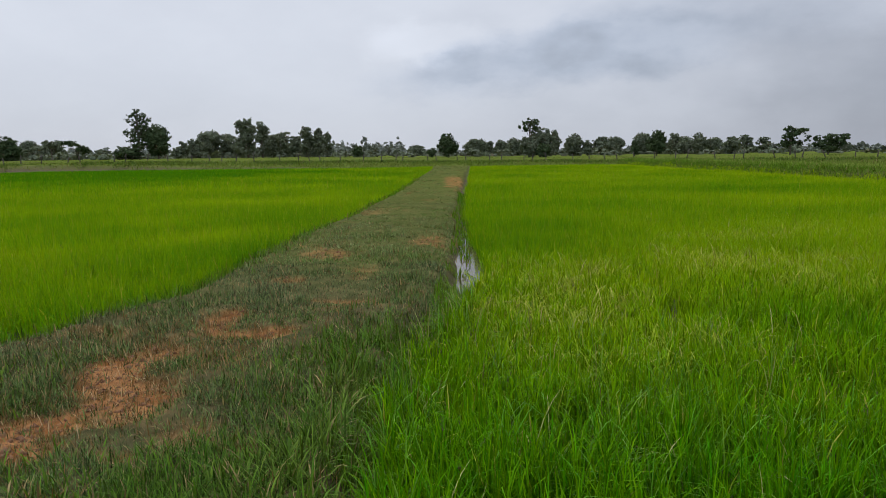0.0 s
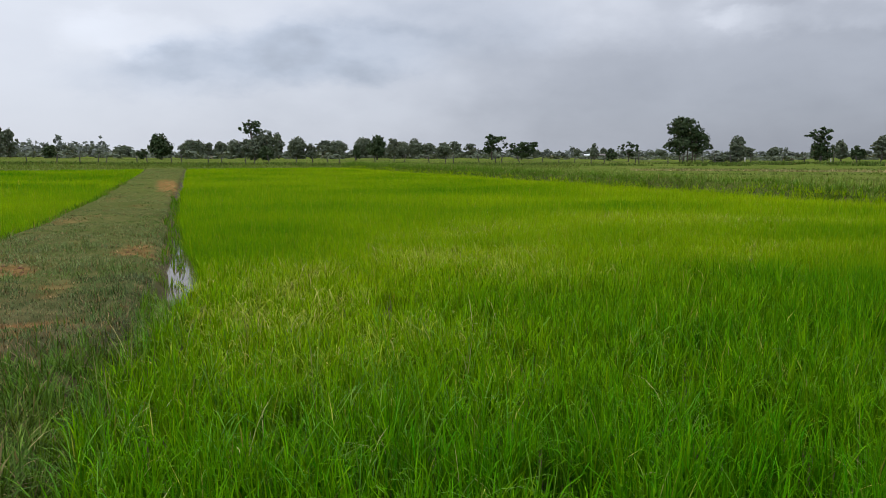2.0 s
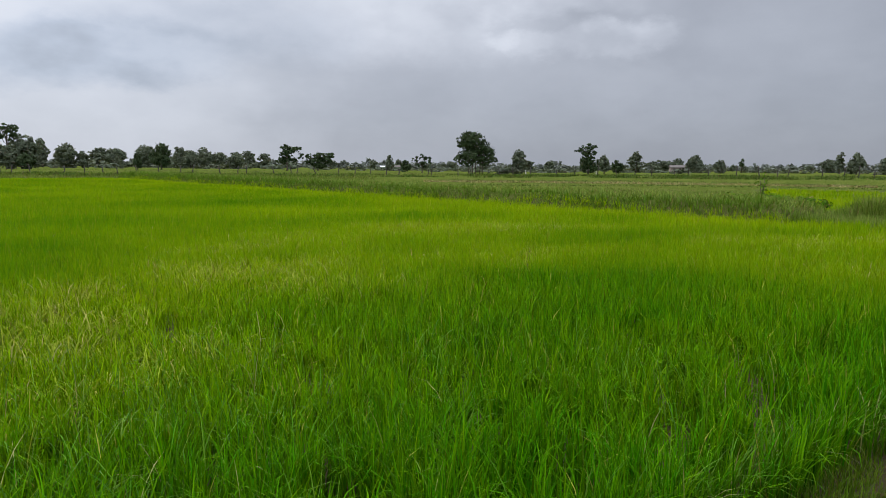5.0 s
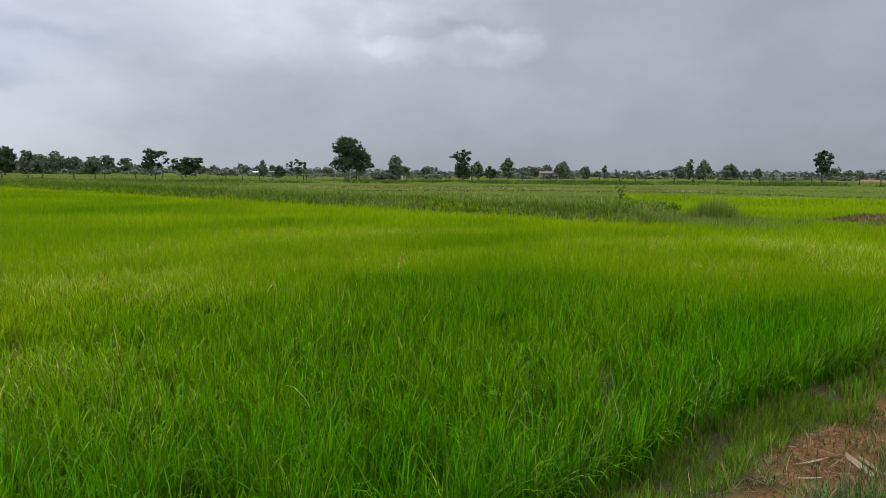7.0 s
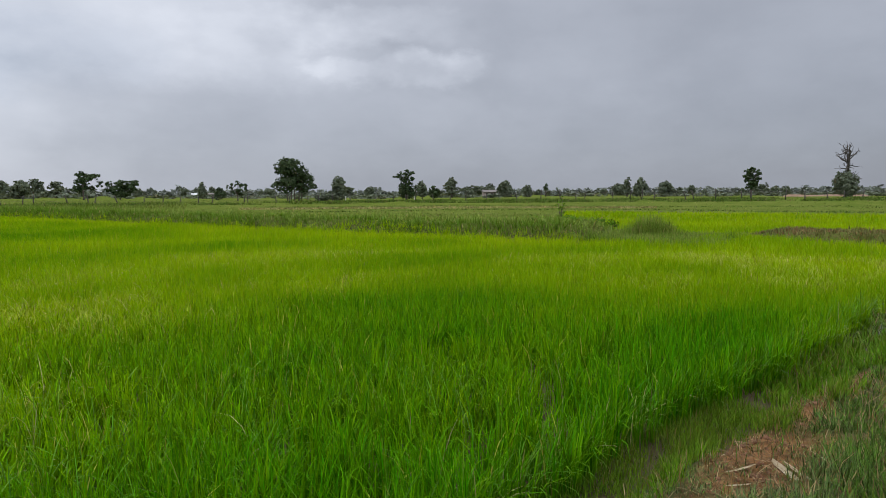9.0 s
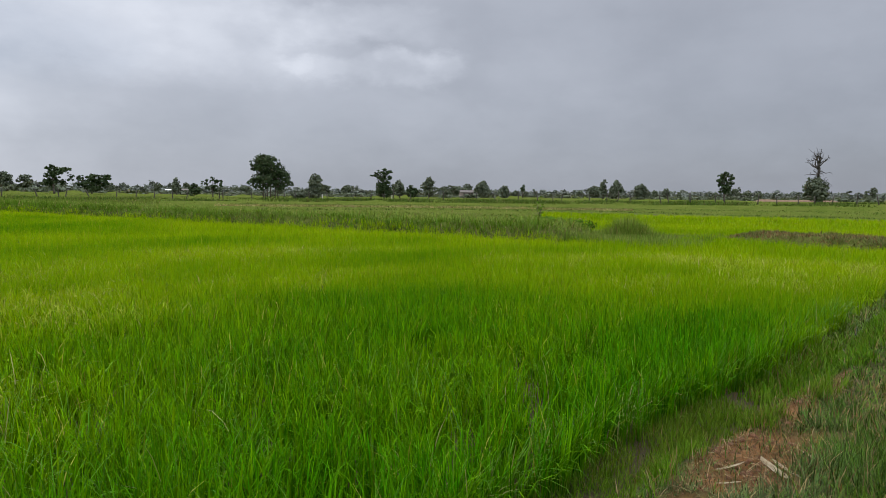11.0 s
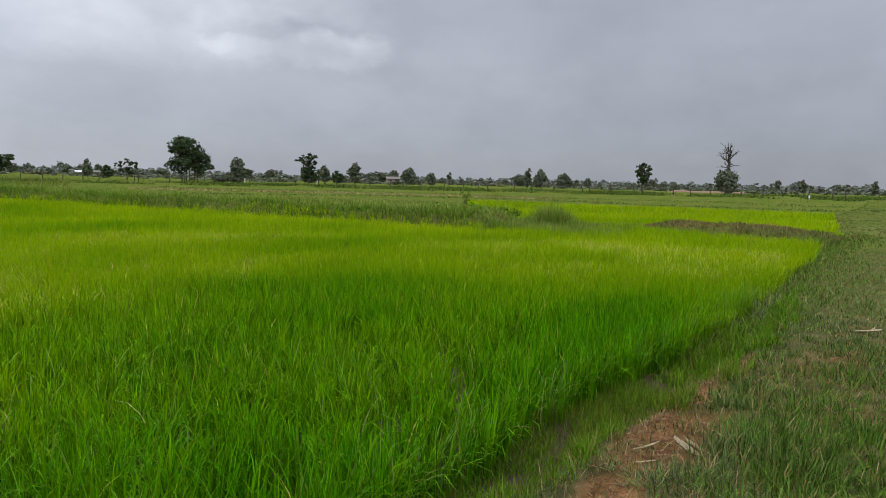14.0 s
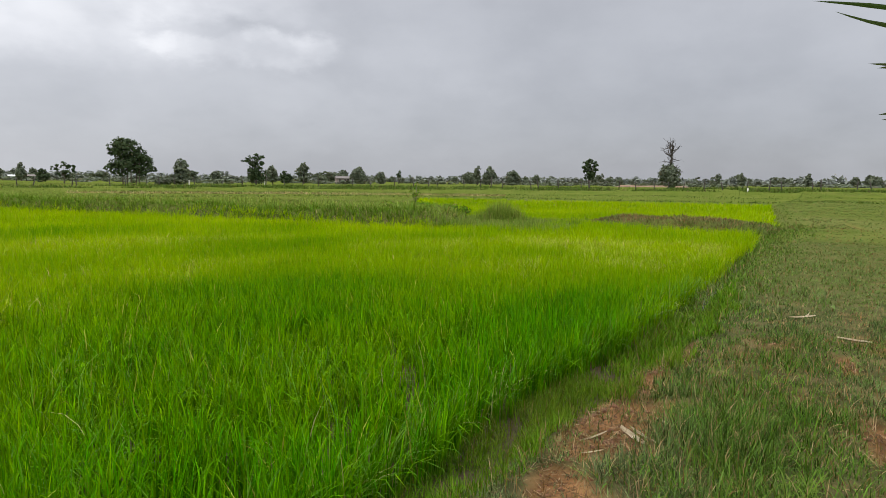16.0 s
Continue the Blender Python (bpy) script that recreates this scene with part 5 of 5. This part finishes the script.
def farmhouse(x, y):
    top = tagged(new("farmhouse", None), "small pinkish farmhouse with a brown roof and pale rails", "house")
    top.matrix_world = pose(x, y, float(level(x, y)) - 0.05, 0, 0, math.degrees(math.atan2(-x, y)) + 8) @ Matrix.Scale(0.93, 4)
    block("wall", -2.6, 2.6, -1.9, -1.75, 0, 2.0, WALLING, top)
    block("wall", -2.6, 2.6, 1.75, 1.9, 0, 2.0, WALLING, top)
    block("wall", -2.6, -2.45, -1.748, 1.748, 0, 2.0, WALLING, top)
    block("wall", 2.45, 2.6, -1.748, 1.748, 0, 2.0, WALLING, top)
    gable("roof", 5.8, 4.6, 2.0, 0.85, 0.08, TILEROOF, top)
    # near-black slabs on the wall stand in for the shade inside the openings
    for u in (-1.6, 0.2):
        win = block("window", u, u + 0.8, -1.93, -1.9, 0.95, 1.6, OPENING_SHADE, top)
        block("frame", u - 0.06, u + 0.86, -1.96, -1.932, 0.87, 0.945, PAINT, win)
    block("door", 1.4, 2.1, -1.93, -1.9, 0.05, 1.75, OPENING_SHADE, top)
    for z in (0.45, 0.75):
        block("rail", 0.4, 4.6, -2.9, -2.84, z, z + 0.07, PAINT, top)
    for u in (0.4, 1.8, 3.2, 4.5):
        block("rail_post", u, u + 0.09, -2.838, -2.75, 0, 0.85, PAINT, top)


farmhouse(209.2, 129.0)


def shed(x, y):
    top = tagged(new("field_shed", None), "low open field shelter under a white sheet roof", "shed")
    top.matrix_world = pose(x, y, float(level(x, y)) - 0.03, 0, 0, math.degrees(math.atan2(-x, y))) @ Matrix.Scale(1.5, 4)
    for u, v in ((-0.85, -0.6), (0.8, -0.6), (-0.85, 0.6), (0.8, 0.6)):
        block("leg", u, u + 0.08, v, v + 0.08, 0, 0.85, POST, top)
    gable("roof", 2.3, 1.9, 0.86, 0.28, 0.05, ROOFING, top)
    block("platform", -0.75, 0.78, -0.5, 0.58, 0.32, 0.40, POST, top)


shed(162.0, 234.6)
shed_two = tagged(new("field_shed", None), "dark low field shelter beside a round tree", "shed")
shed_two.matrix_world = pose(125.2, 173.2, float(level(125.2, 173.2)) - 0.03, 0, 0, -36) @ Matrix.Scale(1.5, 4)
gable("roof", 2.6, 1.6, 0.95, 0.3, 0.06, TILEROOF, shed_two)
for u in (-1.1, 0.0, 1.0):
    block("leg", u, u + 0.09, -0.4, -0.31, 0, 0.92, POST, shed_two)
    block("leg", u, u + 0.09, 0.31, 0.4, 0, 0.92, POST, shed_two)


def marker(x, y, h, thick, label, board=None):
    top = tagged(new("field_marker", None), label, "post")
    top.matrix_world = pose(x, y, float(level(x, y)) - 0.05, 0, 0, math.degrees(math.atan2(-x, y)))
    block("post", -thick / 2, thick / 2, -thick / 2, thick / 2, 0, h, CONCRETE, top, 0.02)
    if board:
        block("board", -board / 2, board / 2, -thick / 2 - 0.06, -thick / 2 - 0.002, h - 0.34, h + 0.02, PAINT, top, 0.01)
    else:
        block("cap", -thick * 0.62, thick * 0.62, -thick * 0.62, thick * 0.62, h, h + 0.07, CONCRETE, top, 0.02)


marker(133.2, 103.6, 2.5, 0.22, "pale concrete post beside a bush")
marker(122.7, 116.8, 1.2, 0.28, "short white boundary stone in rough grass")
marker(100.2, -1.2, 0.55, 0.10, "white board on a short concrete post", 0.19)

def earth_bank(az0, az1, dist, high):
    """A long heap of bare earth, uneven along its crest."""
    n, prof = 60, ((-3.0, 0.0), (-1.6, 0.55), (-0.4, 0.95), (0.5, 1.0), (1.6, 0.6), (3.0, 0.0))
    pts, f = [], []
    for k in range(n + 1):
        a = radians(az0 + (az1 - az0) * k / n)
        ends = min(1.0, k / 6, (n - k) / 6)
        for u, v in prof:
            x, y = (dist + u) * math.sin(a), (dist + u) * math.cos(a)
            pts.append((x, y, float(level(x, y)) - 0.1 + high * v * ends * (0.6 + 0.7 * float(grain3(x, y, 2.5, 103)))))
    m = len(prof)
    for k in range(n):
        for j in range(m - 1):
            o = k * m + j
            f += [(o, o + m, o + m + 1), (o, o + m + 1, o + 1)]
    me = sheet("earth_bank", pts, f, REDEARTH)
    return tagged(new("earth_bank", me), "long low bank of bare reddish earth beyond the fields", "earth bank")


REDEARTH = plain("red_earth", (0.15, 0.085, 0.05), (0.23, 0.14, 0.085), 0.6, 0.95, (1, 1, 1), 0.6)
earth_bank(80.6, 86.6, 200.0, 0.62)

# ---- bank plants ----
clump = Stand()
cx, cy = 27.9 + rng.normal(0, 0.55, 2600), 9.0 + rng.normal(0, 0.6, 2600)
hh = 1.05 * np.exp(-(((cx - 27.9) / 1.0) ** 2 + ((cy - 9.0) / 1.1) ** 2)) + 0.2
clump.add(np.stack([cx, cy, level(cx, cy) - 0.01], 1), rng.uniform(0, 2 * np.pi, 2600), np.abs(rng.normal(0, 0.3, 2600)), rng.uniform(0, 0.9, 2600), hh * rng.uniform(0.6, 1.1, 2600), np.full(2600, 0.024), 2, rng.uniform(0.2, 0.8, 2600))
tagged(clump.make("reed_clump", SEDGE, "rounded clump of tall green reeds", "reeds"), kind="thing")


def weed_plant(x, y, h):
    r = random.Random(31)
    top = tagged(new("weed_plant", None), "spindly tall weed with small dark leaves", "plant")
    top.matrix_world = pose(x, y, float(level(x, y)) - 0.02)
    for k in range(3):
        a = r.uniform(0, 6.28)
        line = [(0.03 * k, 0, 0), (0.1 * math.cos(a), 0.1 * math.sin(a), h * 0.5), (0.16 * math.cos(a), 0.22 * math.sin(a), h * (1 - 0.16 * k))]
        part("stem", sheet("stem", *tube(line, [0.016, 0.012, 0.006], 5), BARK), top)
        lobes = [(0.16 * math.cos(a) * s + r.uniform(-0.06, 0.06), 0.22 * math.sin(a) * s + r.uniform(-0.1, 0.1), h * (1 - 0.16 * k) * s, 0.06 + 0.05 * (1 - s), 0.05) for s in (0.35, 0.5, 0.62, 0.74, 0.86, 0.96)]
        v, f, g = leaves(lobes, 0.05, 61 + k, 0.3)
        part("foliage", sheet("foliage", v, f, WEED, {"vigor": g}, False), top)


weed_plant(27.26, 12.75, 1.45)
v_, f_, g_ = leaves([(26.6, 12.0, 0.35, 0.9, 0.25), (27.6, 11.2, 0.3, 0.8, 0.22), (26.3, 13.4, 0.35, 0.8, 0.28)], 0.075, 90, 0.7)
tagged(new("bank_bush", sheet("bank_bush", v_, f_, WEED, {"vigor": g_}, False)), "low leafy bush on the overgrown bank", "bush")


# ---- cane peels on the bund ----
def peel(x, y, long, wide, turn, seed, fork=False, label="pale dry sugar cane peel lying on red earth"):
    """A split strip of cane rind: bent, hollow on one side, frayed at its ends."""
    r = random.Random(seed)
    bm = bmesh.new()
    n, rows = 9, []
    for k in range(n):
        s = k / (n - 1)
        half = wide / 2 * (1 - 0.55 * abs(2 * s - 1) ** 3) * r.uniform(0.88, 1.1)
        u, v, lift = (s - 0.5) * long, 0.018 * long * math.sin(2.2 * s + seed), 0.012 + 0.05 * long * (s - 0.45) ** 2
        rows.append([bm.verts.new((u + (0.02 * r.uniform(-1, 1) if k in (0, n - 1) else 0), v + half * c, lift + wide * 0.22 * (1 - c * c))) for c in (-1, -0.5, 0, 0.5, 1)])
    for a, b in zip(rows, rows[1:]):
        for k in range(4):
            bm.faces.new((a[k], a[k + 1], b[k + 1], b[k]))
    bmesh.ops.solidify(bm, geom=list(bm.faces), thickness=0.004)
    me = bpy.data.meshes.new("cane_peel")
    bm.to_mesh(me)
    bm.free()
    me.materials.append(PEEL)
    ob = tagged(new("cane_peel", me), label, "cane peel", "cane peels on the bund")
    ob.matrix_world = pose(x, y, float(level(x, y)) + 0.004, r.uniform(-4, 4), r.uniform(-4, 4), turn)
    if fork:
        arm = [(0.1 * long, 0.0, 0.02), (0.3 * long, 0.07 * long, 0.03), (0.52 * long, 0.20 * long, 0.04)]
        part("splinter", sheet("splinter", *tube(arm, [0.008, 0.006, 0.002], 5), PEEL), ob)
    return ob


def aim(x0, y0, x1, y1, wide, seed, fork=False, label="pale dry sugar cane peel lying on red earth"):
    return peel((x0 + x1) / 2, (y0 + y1) / 2, math.hypot(x1 - x0, y1 - y0), wide, math.degrees(math.atan2(y1 - y0, x1 - x0)), seed, fork, label)


aim(4.70, 0.38, 4.38, 0.18, 0.058, 1, False, "split pale sugar cane peel with frayed ends")
aim(4.66, 0.30, 4.42, 0.12, 0.03, 2)
aim(4.70, 0.80, 5.00, 0.60, 0.016, 3)
aim(4.31, 0.56, 4.50, 0.44, 0.020, 4)
aim(4.10, 0.52, 4.22, 0.40, 0.014, 5)
aim(9.10, -0.88, 9.45, -1.18, 0.05, 6, True, "forked dry sugar cane peel lying on grass")
aim(8.22, -1.27, 8.22, -1.62, 0.05, 7, False, "whitish dry stick lying on short grass")
aim(4.86, 0.18, 4.72, 0.05, 0.012, 8)


# ---- palm at the bund's side ----
def palm(x, y, h):
    top = tagged(new("palm_tree", None), "young palm with long narrow green leaflets", "palm")
    z0 = float(level(x, y)) - 0.03
    top.matrix_world = pose(x, y, z0)
    part("trunk", sheet("trunk", *tube([(0, 0, 0), (0.03, 0.02, h * 0.35), (0.02, 0.05, h * 0.7), (0, 0, h)], [0.17, 0.13, 0.12, 0.09], 12), BARK), top)
    r = random.Random(8)

    def leaflet(a, b, wide, sag):
        a, b = Vector(a), Vector(b)
        n, out = 6, []
        up = (b - a).cross(Vector((0, 0, 1))).normalized()
        side = up.cross(b - a).normalized()
        for k in range(n):
            s = k / n
            p = a.lerp(b, s) + Vector((0, 0, sag * math.sin(math.pi * s)))
            hw = wide / 2 * (0.6 + 0.4 * math.sin(math.pi * min(1, s * 1.2 + 0.1))) * (1 - max(0, s - 0.55) * 1.3)
            out += [p - side * hw + up * hw * 0.35, p, p + side * hw + up * hw * 0.35]
        out.append(b)
        f = []
        for k in range(n - 1):
            o = 3 * k
            f += [(o, o + 1, o + 4), (o, o + 4, o + 3), (o + 1, o + 2, o + 5), (o + 1, o + 5, o + 4)]
        o = 3 * (n - 1)
        f += [(o, o + 1, 3 * n), (o + 1, o + 2, 3 * n)]
        return np.array([tuple(v) for v in out]), np.array(f)

    def frond(rachis, tips, width=0.026):
        line = tube(rachis, [0.018 - 0.013 * k / (len(rachis) - 1) for k in range(len(rachis))], 6)
        stem = part("frond", sheet("frond", *line, BARK), top, "arching palm frond")
        for a, b, sag in tips:
            v, f = leaflet(a, b, width * r.uniform(0.85, 1.1), sag)
            part("leaflet", sheet("leaflet", v, f, PALM, {"vigor": np.full(len(v), r.random())}), stem)

    # the frond that reaches over the bund, relative to the foot of the palm
    line = [(0, 0, h), (0.22, 0.45, h + 0.34), (0.45, 0.92, h + 0.26), (0.58, 1.15, h - 0.1), (0.62, 1.24, h - 0.55), (0.63, 1.27, h - 0.95)]
    gx0, gy0, gz0 = x, y, z0
    tips = []
    for (ax, ay, az_), (bx, by, bz), sag in (
            ((2.738, -0.756, 2.113), (2.647, -0.442, 2.153), 0.004), ((2.741, -0.789, 2.062), (2.65, -0.502, 2.118), -0.014), ((2.759, -0.786, 1.955), (2.667, -0.603, 1.959), 0.0),
            ((2.758, -0.785, 1.965), (2.666, -0.628, 1.944), 0.0), ((2.772, -0.797, 1.834), (2.68, -0.64, 1.806), 0.0), ((2.774, -0.801, 1.793), (2.679, -0.651, 1.792), 0.0)):
        tips.append(((ax - gx0, ay - gy0, az_ - gz0), (bx - gx0, by - gy0, bz - gz0), sag))
    for k in range(14):
        s = k / 13
        p = Vector(line[1]).lerp(Vector(line[3]), s)
        tips.append((tuple(p), (p.x - 0.5 + 0.1 * s, p.y - 0.1, p.z - 0.35), 0.08))
    frond(line, tips, 0.017)
    # unseen fronds of the crown; those from 120 on are added to shade the bund
    for turn in (150, 215, 280, 120, 180, 247, 312, 342, 10, 32):
        a = radians(turn)
        unseen_line = [(math.cos(a) * 0.3 * k, math.sin(a) * 0.3 * k, h + 0.28 * k - 0.085 * k * k) for k in range(6)]
        unseen_tips = []
        for k in range(17):
            s = 0.7 + 4.2 * k / 16
            i = min(int(s), 4)
            p = Vector(unseen_line[i]).lerp(Vector(unseen_line[i + 1]), s - i)
            for sg in (-1, 1):
                unseen_tips.append((tuple(p), (p.x + math.cos(a) * 0.25 - sg * math.sin(a) * 0.45, p.y + math.sin(a) * 0.25 + sg * math.cos(a) * 0.45, p.z - 0.2), 0.05))
        frond(unseen_line, unseen_tips)


palm(2.02, -2.30, 2.35)
